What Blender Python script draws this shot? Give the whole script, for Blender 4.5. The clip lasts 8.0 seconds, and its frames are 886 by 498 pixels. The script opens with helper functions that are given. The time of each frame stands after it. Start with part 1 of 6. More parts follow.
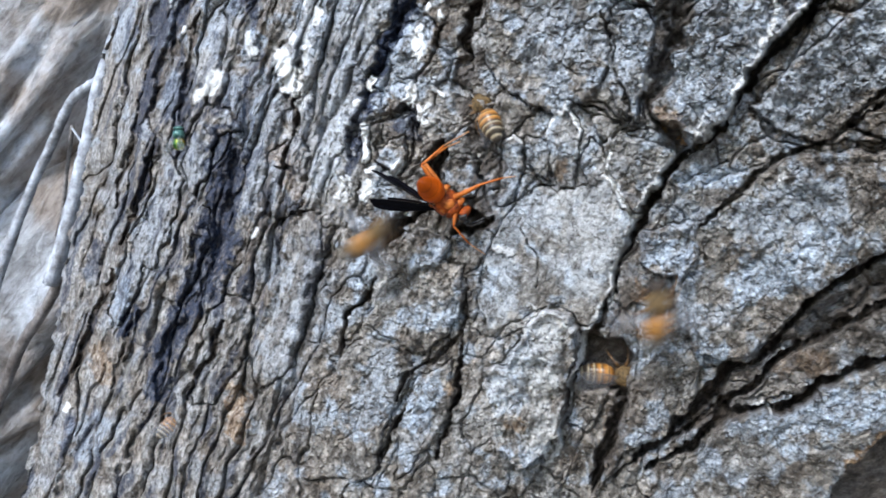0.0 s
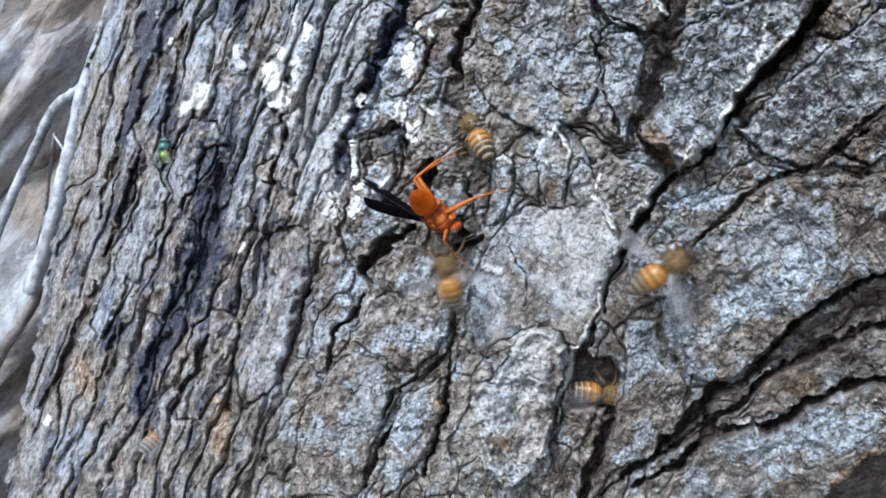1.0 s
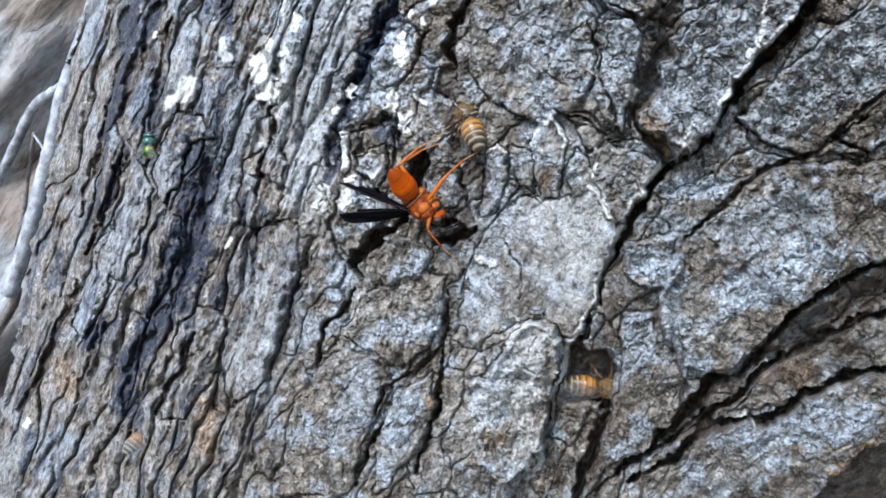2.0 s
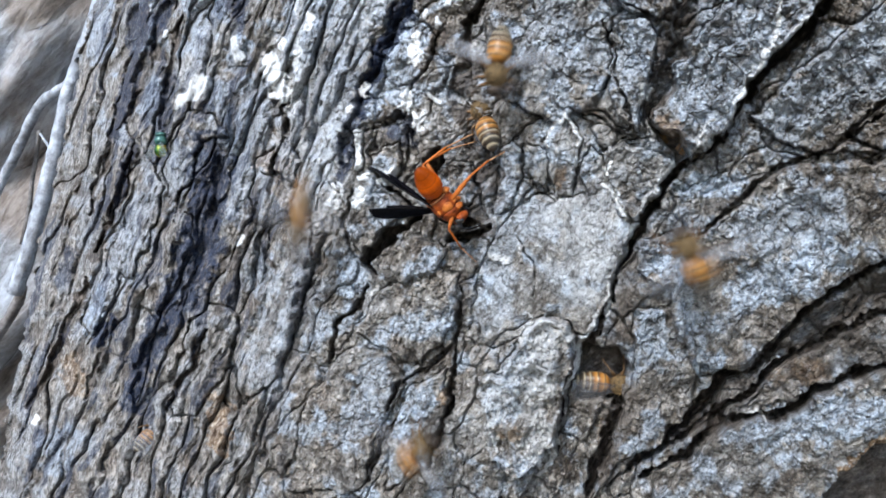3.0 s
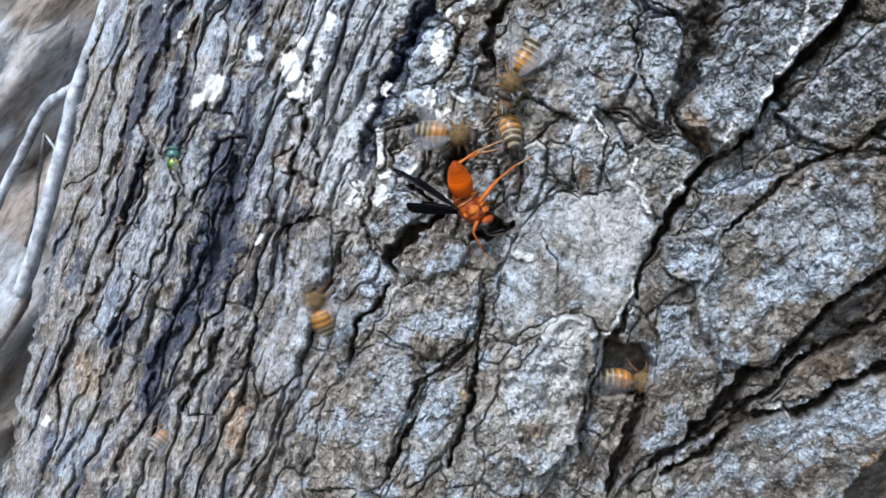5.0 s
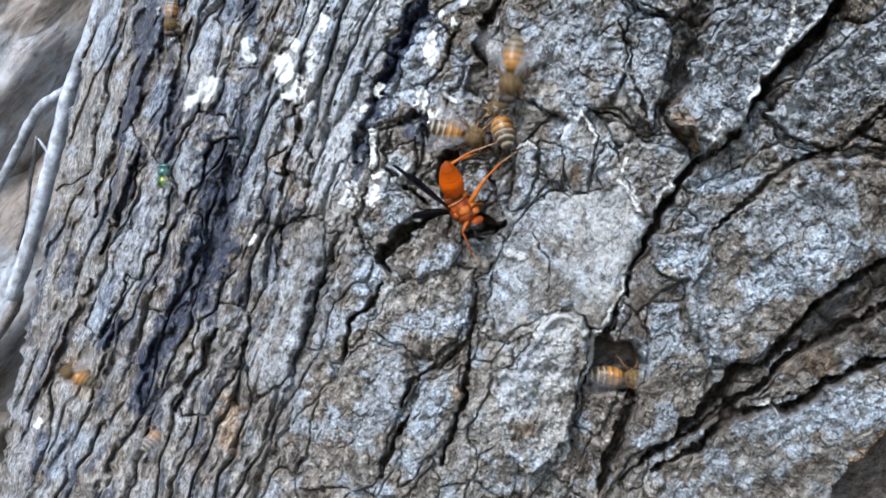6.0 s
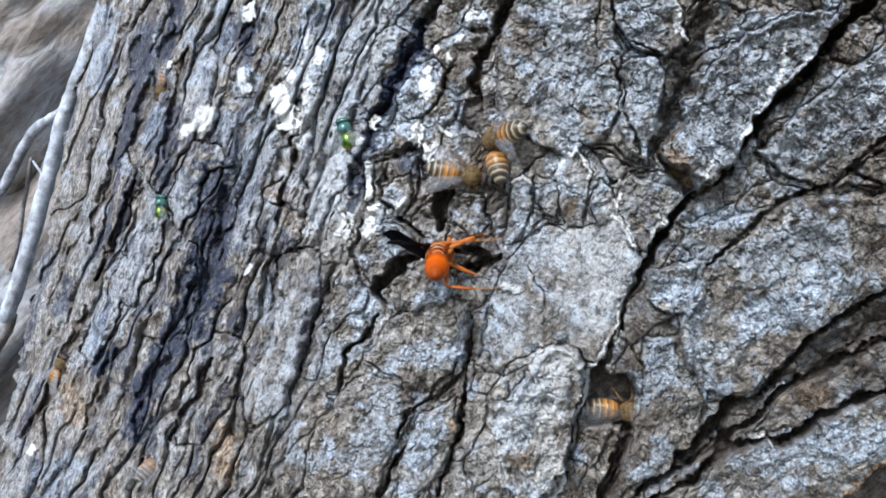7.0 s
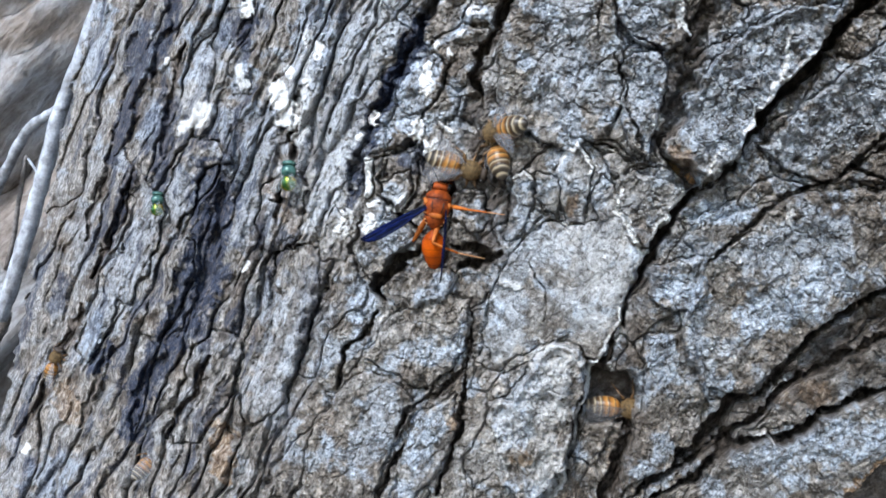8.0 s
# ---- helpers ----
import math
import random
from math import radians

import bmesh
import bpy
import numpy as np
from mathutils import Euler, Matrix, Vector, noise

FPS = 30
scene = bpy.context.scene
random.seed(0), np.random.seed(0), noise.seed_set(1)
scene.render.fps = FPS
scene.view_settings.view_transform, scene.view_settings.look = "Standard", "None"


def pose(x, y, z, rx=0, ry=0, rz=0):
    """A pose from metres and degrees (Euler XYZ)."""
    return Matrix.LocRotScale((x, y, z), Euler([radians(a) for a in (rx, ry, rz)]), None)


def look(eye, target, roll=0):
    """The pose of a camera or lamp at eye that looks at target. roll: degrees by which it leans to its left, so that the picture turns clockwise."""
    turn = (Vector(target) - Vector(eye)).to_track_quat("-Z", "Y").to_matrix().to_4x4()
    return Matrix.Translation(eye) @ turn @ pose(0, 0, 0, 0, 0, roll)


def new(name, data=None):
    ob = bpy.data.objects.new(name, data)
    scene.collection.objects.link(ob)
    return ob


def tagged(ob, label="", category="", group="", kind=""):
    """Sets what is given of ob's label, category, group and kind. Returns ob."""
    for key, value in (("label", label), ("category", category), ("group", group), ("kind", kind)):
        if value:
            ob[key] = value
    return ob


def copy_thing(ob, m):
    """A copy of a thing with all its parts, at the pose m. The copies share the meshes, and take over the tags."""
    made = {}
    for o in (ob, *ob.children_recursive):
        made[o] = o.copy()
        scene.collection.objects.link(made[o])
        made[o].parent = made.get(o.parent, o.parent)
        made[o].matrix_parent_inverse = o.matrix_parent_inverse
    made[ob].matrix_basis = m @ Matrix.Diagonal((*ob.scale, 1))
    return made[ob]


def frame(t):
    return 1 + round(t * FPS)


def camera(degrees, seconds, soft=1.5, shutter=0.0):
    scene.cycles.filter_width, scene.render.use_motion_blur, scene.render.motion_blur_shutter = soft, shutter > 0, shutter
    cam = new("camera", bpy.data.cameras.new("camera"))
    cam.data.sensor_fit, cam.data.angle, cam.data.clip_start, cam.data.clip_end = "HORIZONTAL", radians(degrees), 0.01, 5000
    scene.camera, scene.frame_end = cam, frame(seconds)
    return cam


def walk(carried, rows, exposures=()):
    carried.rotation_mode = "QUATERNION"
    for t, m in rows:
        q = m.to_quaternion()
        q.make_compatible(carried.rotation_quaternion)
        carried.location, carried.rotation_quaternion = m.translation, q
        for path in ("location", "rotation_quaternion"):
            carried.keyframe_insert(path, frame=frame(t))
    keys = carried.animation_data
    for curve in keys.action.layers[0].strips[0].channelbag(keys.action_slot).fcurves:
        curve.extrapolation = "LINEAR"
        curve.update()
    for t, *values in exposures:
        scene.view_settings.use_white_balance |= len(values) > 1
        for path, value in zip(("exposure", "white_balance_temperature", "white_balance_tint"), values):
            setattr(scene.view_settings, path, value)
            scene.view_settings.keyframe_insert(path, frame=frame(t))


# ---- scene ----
cam = camera(59, 8.0, soft=1.65, shutter=0.8)
PATH = [
    (0, 0.01262, -0.16776, 0.44941, 87.446, 0.241, 3.955),
    (0.1, 0.01289, -0.16789, 0.4494, 87.455, 0.209, 3.727),
    (0.2, 0.01316, -0.16801, 0.44939, 87.464, 0.176, 3.459),
    (0.3, 0.01343, -0.16813, 0.44938, 87.515, 0.142, 3.19),
    (0.4, 0.0137, -0.16826, 0.44937, 87.648, 0.108, 3.005),
    (0.5, 0.01397, -0.16838, 0.44936, 87.618, 0.085, 3.151),
    (0.6, 0.01346, -0.16825, 0.44986, 87.626, 0.05, 3.092),
    (0.7, 0.01296, -0.16813, 0.45037, 87.841, 0.01, 3.117),
    (0.8, 0.01246, -0.168, 0.45087, 88.014, -0.031, 3.017),
    (0.9, 0.01195, -0.16788, 0.45137, 87.897, -0.063, 2.959),
    (1, 0.01145, -0.16775, 0.45188, 87.905, -0.102, 2.736),
    (1.1, 0.01128, -0.16714, 0.45135, 88.035, -0.073, 2.504),
    (1.2, 0.01111, -0.16653, 0.45082, 87.919, -0.037, 2.355),
    (1.3, 0.01095, -0.16592, 0.45029, 88.094, -0.008, 2.206),
    (1.4, 0.01078, -0.16531, 0.44976, 88.021, 0.026, 1.975),
    (1.5, 0.01061, -0.1647, 0.44923, 87.992, 0.063, 2.034),
    (1.6, 0.01031, -0.16484, 0.4492, 88.255, 0.044, 1.894),
    (1.7, 0.01001, -0.16498, 0.44916, 88.312, 0.028, 1.712),
    (2.8, 0.0067, -0.16653, 0.44875, 88.441, -0.113, 1.25),
    (2.9, 0.0064, -0.16667, 0.44871, 88.457, -0.124, 1.318),
    (3, 0.0061, -0.16681, 0.44868, 88.265, -0.134, 1.344),
    (3.1, 0.00552, -0.1673, 0.44867, 88.202, -0.138, 1.225),
    (3.2, 0.00494, -0.16778, 0.44867, 88.015, -0.14, 1.147),
    (3.3, 0.00435, -0.16827, 0.44866, 88.077, -0.145, 1.111),
    (3.4, 0.00377, -0.16876, 0.44866, 88.262, -0.149, 1.118),
    (3.5, 0.00319, -0.16925, 0.44866, 88.406, -0.156, 1.001),
    (3.6, 0.0029, -0.16896, 0.44842, 88.695, -0.152, 0.899),
    (3.7, 0.0026, -0.16866, 0.44818, 88.778, -0.146, 0.921),
    (3.8, 0.00231, -0.16837, 0.44794, 88.82, -0.139, 0.902),
    (3.9, 0.00201, -0.16808, 0.4477, 88.779, -0.132, 0.924),
    (4, 0.00172, -0.16779, 0.44746, 88.49, -0.121, 1.07),
    (4.1, 0.00144, -0.16768, 0.44752, 88.417, -0.134, 1.076),
    (4.2, 0.00117, -0.16756, 0.44757, 88.344, -0.148, 1.04),
    (4.3, 0.00089, -0.16745, 0.44762, 88.354, -0.163, 1.005),
    (4.4, 0.00062, -0.16734, 0.44768, 88.364, -0.178, 0.928),
    (4.5, 0.00034, -0.16723, 0.44773, 88.539, -0.193, 0.974),
    (4.6, 0.00034, -0.16737, 0.44761, 88.476, -0.184, 1.128),
    (4.7, 0.00034, -0.16752, 0.44749, 88.537, -0.179, 1.117),
    (5.8, 0.00031, -0.16908, 0.44618, 88.715, -0.121, 0.332),
    (5.9, 0.00031, -0.16922, 0.44606, 88.776, -0.116, 0.279),
    (6, 0.00031, -0.16937, 0.44595, 89.002, -0.109, 0.433),
    (6.1, 0.00045, -0.16979, 0.44682, 89.074, -0.065, 0.34),
    (6.2, 0.00059, -0.17021, 0.44769, 89.271, -0.021, 0.372),
    (6.3, 0.00074, -0.17064, 0.44857, 89.471, 0.023, 0.444),
    (6.4, 0.00088, -0.17106, 0.44944, 89.878, 0.065, 0.103),
    (6.5, 0.00102, -0.17148, 0.45031, 89.874, 0.11, 0.051),
    (6.8, 0.00041, -0.17059, 0.45013, 89.95, 0.044, 0.02),
    (6.9, 0.0002, -0.1703, 0.45006, 89.975, 0.022, 0.01),
    (7, 0.0, -0.17, 0.45, 90.0, -0.0, 0.0),
    (7.5, -0.00053, -0.16968, 0.44926, 90.088, 0.017, -0.279),
    (8, -0.001, -0.169, 0.44912, 90.047, -0.083, -0.339),
]
walk(cam, [(t, pose(x, y, z, rx, ry, rz)) for t, x, y, z, rx, ry, rz in PATH], [(0, 1.20, 6050, 8), (8.0, 1.20, 6050, 8)])

# ---- light: open shade under a bright sky, soft light from the upper left ----
world = bpy.data.worlds.new("sky")
scene.world = world
world.use_nodes = True
sky = world.node_tree.nodes.new("ShaderNodeTexSky")
sky.sky_type, sky.sun_disc = "NISHITA", False
sky.sun_elevation, sky.sun_rotation = radians(40), radians(204)
back = world.node_tree.nodes["Background"]
world.node_tree.links.new(sky.outputs[0], back.inputs[0])
back.inputs[1].default_value = 0.15
sun = new("sun", bpy.data.lights.new("sun", "SUN"))
sun.data.energy, sun.data.angle, sun.data.color = 1.9, radians(9), (1.0, 0.97, 0.94)
sun.matrix_basis = look((-0.50, -1.13, 1.03), (0, 0, 0))


# ---- materials ----
def shader(name, rough=0.8, spec=0.3):
    """A material with a Principled shader: the material, its nodes' maker and a linker."""
    mat = bpy.data.materials.new(name)
    mat.use_nodes = True
    tree = mat.node_tree
    bsdf = tree.nodes["Principled BSDF"]
    bsdf.inputs["Roughness"].default_value = rough
    bsdf.inputs["Specular IOR Level"].default_value = spec
    return mat, tree, bsdf


def node(tree, kind, links=(), **values):
    n = tree.nodes.new(kind)
    for key, value in values.items():
        n.inputs[key.replace("_", " ")].default_value = value
    for key, socket in links:
        tree.links.new(socket, n.inputs[key])
    return n


def noise_node(tree, scale, detail=6.0, rough=0.6, stretch=None, turn=0.0):
    co = tree.nodes.new("ShaderNodeTexCoord").outputs["Object"]
    if stretch:
        mp = node(tree, "ShaderNodeMapping", [("Vector", co)])
        mp.inputs["Rotation"].default_value = (0, radians(turn), 0)
        sc = node(tree, "ShaderNodeMapping", [("Vector", mp.outputs[0])])
        sc.inputs["Scale"].default_value = stretch
        co = sc.outputs[0]
    return node(tree, "ShaderNodeTexNoise", [("Vector", co)], Scale=scale, Detail=detail, Roughness=rough).outputs["Fac"]


def ramp(tree, fac, stops):
    r = tree.nodes.new("ShaderNodeValToRGB")
    tree.links.new(fac, r.inputs[0])
    while len(r.color_ramp.elements) < len(stops):
        r.color_ramp.elements.new(0.5)
    for e, (at, c) in zip(r.color_ramp.elements, stops):
        e.position, e.color = at, ((*c, 1) if len(c) == 3 else c)
    return r.outputs[0]


def mixed(tree, fac, a, b, blend="MIX"):
    m = tree.nodes.new("ShaderNodeMix")
    m.data_type, m.blend_type = "RGBA", blend
    for socket, value in ((m.inputs[0], fac), (m.inputs[6], a), (m.inputs[7], b)):
        if hasattr(value, "links"):
            tree.links.new(value, socket)
        else:
            socket.default_value = value if isinstance(value, (int, float)) else (*value, 1)
    return m.outputs[2]


def bumped(tree, bsdf, height, distance, strength=1.0):
    b = node(tree, "ShaderNodeBump", [("Height", height)], Strength=strength, Distance=distance)
    tree.links.new(b.outputs[0], bsdf.inputs["Normal"])
    return b


def math_node(tree, op, a, b):
    m = tree.nodes.new("ShaderNodeMath")
    m.operation = op
    for socket, value in ((m.inputs[0], a), (m.inputs[1], b)):
        if hasattr(value, "links"):
            tree.links.new(value, socket)
        else:
            socket.default_value = value
    return m.outputs[0]


def bark_material():
    mat, t, bsdf = shader("bark", 0.85, 0.25)
    info = t.nodes.new("ShaderNodeAttribute")
    info.attribute_name = "cover"
    ch = node(t, "ShaderNodeSeparateColor", [("Color", info.outputs["Color"])])
    pale, stain, warm, white = ch.outputs[0], ch.outputs[1], ch.outputs[2], info.outputs["Alpha"]
    coarse = noise_node(t, 60, 8, 0.7)
    grain = noise_node(t, 560, 8, 0.72, (1.0, 1.0, 0.5), -35)
    speck = noise_node(t, 1300, 5, 0.7)
    long = t.nodes.new("ShaderNodeAttribute")
    long.attribute_name = "fibre"
    streak = noise_node(t, 900, 7, 0.7, (1.0, 0.8, 0.5), -22)
    both = math_node(t, "ADD", math_node(t, "MULTIPLY", math_node(t, "SUBTRACT", math_node(t, "ADD", grain, streak), 1.0), 0.85), 0.51)
    grain = mixed(t, long.outputs["Fac"], grain, both)
    co = t.nodes.new("ShaderNodeTexCoord").outputs["Object"]
    bend = t.nodes.new("ShaderNodeTexNoise")
    bend.inputs["Scale"].default_value, bend.inputs["Detail"].default_value = 380, 3
    t.links.new(co, bend.inputs["Vector"])
    shift = node(t, "ShaderNodeVectorMath", [(0, bend.outputs["Color"])])
    shift.operation = "MULTIPLY"
    shift.inputs[1].default_value = (0.0045,) * 3
    moved = node(t, "ShaderNodeVectorMath", [(0, co), (1, shift.outputs[0])])
    fine = t.nodes.new("ShaderNodeTexVoronoi")
    fine.feature = "DISTANCE_TO_EDGE"
    fine.inputs["Scale"].default_value = 270
    t.links.new(moved.outputs[0], fine.inputs["Vector"])
    hair = ramp(t, fine.outputs["Distance"], [(0.0, (0,) * 3), (0.055, (0.55,) * 3), (0.11, (1,) * 3)])
    body = ramp(t, grain, [(0.32, (0.05, 0.046, 0.043)), (0.42, (0.17, 0.162, 0.153)), (0.52, (0.32, 0.315, 0.305)), (0.64, (0.62, 0.61, 0.60))])
    brown = ramp(t, coarse, [(0.38, (1.0, 1.0, 1.0)), (0.52, (0.90, 0.84, 0.77)), (0.66, (0.72, 0.62, 0.53))])
    blotch = ramp(t, noise_node(t, 150, 6, 0.65), [(0.36, (0.40, 0.37, 0.345)), (0.47, (0.9, 0.89, 0.88)), (0.60, (1.15, 1.15, 1.15))])
    col = mixed(t, 1.0, mixed(t, 1.0, body, brown, "MULTIPLY"), blotch, "MULTIPLY")
    crust = ramp(t, speck, [(0.34, (0.20, 0.23, 0.28)), (0.48, (0.45, 0.52, 0.61)), (0.62, (0.70, 0.77, 0.85))])
    col = mixed(t, math_node(t, "MULTIPLY", pale, ramp(t, grain, [(0.38, (0.1,) * 3), (0.55, (1,) * 3)])), col, crust)
    ochre = ramp(t, grain, [(0.35, (0.09, 0.045, 0.02)), (0.53, (0.30, 0.19, 0.10)), (0.66, (0.66, 0.54, 0.40))])
    col = mixed(t, math_node(t, "MULTIPLY", long.outputs["Fac"], 1.0), col, (0.90, 0.90, 0.91), "MULTIPLY")
    col = mixed(t, warm, col, ochre)
    # inner-bark brown that doubles as painted shade in cracks, grooves and pits
    recess_shade = t.nodes.new("ShaderNodeAttribute")
    recess_shade.attribute_name = "inner_shade"
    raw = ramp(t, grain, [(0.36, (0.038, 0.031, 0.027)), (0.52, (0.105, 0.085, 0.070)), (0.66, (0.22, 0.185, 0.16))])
    col = mixed(t, recess_shade.outputs["Fac"], col, raw)
    tar = ramp(t, speck, [(0.38, (0.014, 0.019, 0.036)), (0.58, (0.042, 0.056, 0.10)), (0.72, (0.14, 0.165, 0.21))])
    col = mixed(t, math_node(t, "MULTIPLY", stain, ramp(t, grain, [(0.50, (1,) * 3), (0.64, (0.6,) * 3)])), col, tar)
    chalk = ramp(t, speck, [(0.34, (0.66, 0.66, 0.65)), (0.48, (0.88, 0.88, 0.87))])
    dots = ramp(t, speck, [(0.34, (0.30,) * 3), (0.44, (1.0,) * 3)])
    col = mixed(t, 0.45, col, dots, "MULTIPLY")
    crumbs = ramp(t, noise_node(t, 820, 6, 0.75), [(0.57, (0,) * 3), (0.66, (0.55,) * 3)])
    col = mixed(t, math_node(t, "MULTIPLY", crumbs, math_node(t, "SUBTRACT", 1.0, math_node(t, "MAXIMUM", stain, recess_shade.outputs["Fac"]))), col, (0.62, 0.63, 0.64))
    where = ramp(t, noise_node(t, 240, 4, 0.65), [(0.46, (0,) * 3), (0.58, (1,) * 3)])
    bare = ramp(t, white, [(0.05, (1,) * 3), (0.3, (0.1,) * 3)])
    lines = math_node(t, "MULTIPLY", math_node(t, "MULTIPLY", bare, math_node(t, "SUBTRACT", 1.0, hair)), math_node(t, "MULTIPLY", where, math_node(t, "SUBTRACT", 1.0, long.outputs["Fac"])))
    col = mixed(t, math_node(t, "MULTIPLY", lines, 0.5), col, (0.02, 0.017, 0.015))
    flecks = ramp(t, mixed(t, 0.5, speck, grain), [(0.40, (0.1,) * 3), (0.50, (1,) * 3)])
    full = ramp(t, white, [(0.6, (0,) * 3), (0.85, (1,) * 3)])
    col = mixed(t, math_node(t, "MULTIPLY", white, math_node(t, "MAXIMUM", flecks, full)), col, chalk)
    t.links.new(col, bsdf.inputs["Base Color"])
    high = math_node(t, "ADD", math_node(t, "MULTIPLY", grain, 1.5), math_node(t, "MULTIPLY", speck, 0.5))
    high = math_node(t, "ADD", high, math_node(t, "MULTIPLY", lines, -0.4))
    bumped(t, bsdf, high, 0.0011, 0.9)
    return mat


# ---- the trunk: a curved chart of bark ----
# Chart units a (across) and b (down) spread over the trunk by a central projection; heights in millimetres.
LENS, EYE = 784 / math.tan(radians(29.5)), Vector((0, -0.17, 0.45))
STEP, A0, A1, B0, B1 = 1.5, -110, 1700, -90, 1010


def depth(a, b):
    w = (a - 784) / 784 + 0.25 * (b - 441) / 784
    k = (b - 441) / 784
    return 1 / np.maximum(6.007 + 1.99 * w - 0.903 * w**2 + 0.332 * w**3 - 0.975 * k - 1.005 * w * k, 2.9)


def chart(a, b):
    """The trunk's smooth surface in world metres."""
    d = depth(a, b)
    return np.stack([EYE[0] + (a - 784) / LENS * d, EYE[1] + d, EYE[2] - (b - 441) / LENS * d], -1)


def outward(a, b):
    """The way off the trunk: between the surface's normal and the open side."""
    da, db = chart(a + 4, b) - chart(a - 4, b), chart(a, b + 4) - chart(a, b - 4)
    n = np.cross(da, db)
    n /= np.linalg.norm(n, axis=-1, keepdims=True)
    n *= np.where(n[..., 1:2] > 0, -1, 1)
    n[..., 1] -= 0.9
    return n / np.linalg.norm(n, axis=-1, keepdims=True)


def growth(a, b):
    """The way in which relief grows: off the trunk, but on its steep flank straight to the open side, so that ridges stand up like fins."""
    n = outward(a, b)
    free = np.array(EYE) - chart(a, b)
    free /= np.linalg.norm(free, axis=-1, keepdims=True)
    w = (0.70 + 0.20 * (1 - smooth(420, 720, a + 0.25 * (b - 441))))[..., None]
    n = n * (1 - w) + free * w
    return n / np.linalg.norm(n, axis=-1, keepdims=True)


def on_bark(a, b, mm=0.0):
    """A world point that many millimetres off the trunk's smooth surface."""
    a, b = np.array([float(a)]), np.array([float(b)])
    return Vector((chart(a, b) + outward(a, b) * mm / 1000)[0])


def hashed(i, j, seed):
    h = (i.astype(np.int64) * 374761393 + j.astype(np.int64) * 668265263 + seed * 974634777) & 0xFFFFFFFF
    h = ((h ^ (h >> 13)) * 1274126177) & 0xFFFFFFFF
    h = ((h ^ (h >> 16)) * 2246822519) & 0xFFFFFFFF
    return (h ^ (h >> 15)) / 4294967296.0


def perlin(x, y, seed=0):
    i, j = np.floor(x), np.floor(y)
    fx, fy = x - i, y - j
    sx, sy = fx * fx * fx * (fx * (fx * 6 - 15) + 10), fy * fy * fy * (fy * (fy * 6 - 15) + 10)

    def corner(di, dj):
        ang = hashed(i + di, j + dj, seed) * 2 * np.pi
        return np.cos(ang) * (fx - di) + np.sin(ang) * (fy - dj)

    top = corner(0, 0) * (1 - sx) + corner(1, 0) * sx
    low = corner(0, 1) * (1 - sx) + corner(1, 1) * sx
    return (top * (1 - sy) + low * sy) * 1.5


def fbm(x, y, seed=0, octaves=4, gain=0.55):
    total, amp = 0, 1.0
    for k in range(octaves):
        total = total + amp * perlin(x * 2.03**k, y * 2.03**k, seed + 17 * k)
        amp *= gain
    return total


def cells(x, y, seed):
    """Worley cells: the distance to the border between the two nearest, and the nearest one's code."""
    i, j = np.floor(x), np.floor(y)
    f1, f2, code = np.full(x.shape, 9.0), np.full(x.shape, 9.0), np.zeros(x.shape, np.int64)
    for di in (-1, 0, 1):
        for dj in (-1, 0, 1):
            cx, cy = i + di + 0.1 + 0.8 * hashed(i + di, j + dj, seed), j + dj + 0.1 + 0.8 * hashed(i + di, j + dj, seed + 5)
            d = np.hypot(cx - x, cy - y)
            near = d < f1
            f2 = np.where(near, f1, np.minimum(f2, d))
            code = np.where(near, ((i + di + 500) * 4000 + (j + dj + 500)).astype(np.int64), code)
            f1 = np.where(near, d, f1)
    return f2 - f1, code


def smooth(lo, hi, x):
    s = np.clip((x - lo) / (hi - lo), 0, 1)
    return s * s * (3 - 2 * s)


GA, GB = np.meshgrid(np.arange(A0, A1 + 1, STEP), np.arange(B0, B1 + 1, STEP))
JAG = 0.5 + 1.1 * smooth(480, 760, GA)
WOB_A = 7 * fbm(GA / 40, GB / 40, 91, 3)
WOB_B = 7 * fbm(GA / 40, GB / 40, 57, 3)
WA, WB = GA + WOB_A + JAG * fbm(GA / 13, GB / 13, 301, 2), GB + WOB_B + JAG * fbm(GA / 13, GB / 13, 317, 2)


def region(points, margin):
    """The slice of the chart that holds these points and a margin."""
    (x0, y0), (x1, y1) = np.min(points, axis=0) - margin, np.max(points, axis=0) + margin
    i0, i1 = np.clip(((y0 - B0) / STEP, (y1 - B0) / STEP + 2), 0, GA.shape[0]).astype(int)
    j0, j1 = np.clip(((x0 - A0) / STEP, (x1 - A0) / STEP + 2), 0, GA.shape[1]).astype(int)
    return np.s_[i0:i1, j0:j1]


def near_line(points, cut):
    """The distance of the chart's vertices to a bent line, with ragged edges, and how far along the line they lie."""
    wa, wb = WA[cut], WB[cut]
    best, along, n = np.full(wa.shape, 1e6), np.zeros(wa.shape), len(points) - 1
    for k, ((x0, y0), (x1, y1)) in enumerate(zip(points, points[1:])):
        dx, dy = x1 - x0, y1 - y0
        s = np.clip(((wa - x0) * dx + (wb - y0) * dy) / (dx * dx + dy * dy), 0, 1)
        d = np.hypot(wa - x0 - s * dx, wb - y0 - s * dy)
        along = np.where(d < best, (k + s) / n, along)
        best = np.minimum(best, d)
    return best, along


def within(points, cut):
    """The signed distance to the outline of a bark plate, positive inside."""
    wa, wb = WA[cut], WB[cut]
    d, _ = near_line(points + points[:1], cut)
    inside = np.zeros(wa.shape, bool)
    for (x0, y0), (x1, y1) in zip(points, points[1:] + points[:1]):
        if y0 != y1:
            inside ^= ((y0 > wb) != (y1 > wb)) & (wa < (x1 - x0) * (wb - y0) / (y1 - y0) + x0)
    return np.where(inside, d, -d)


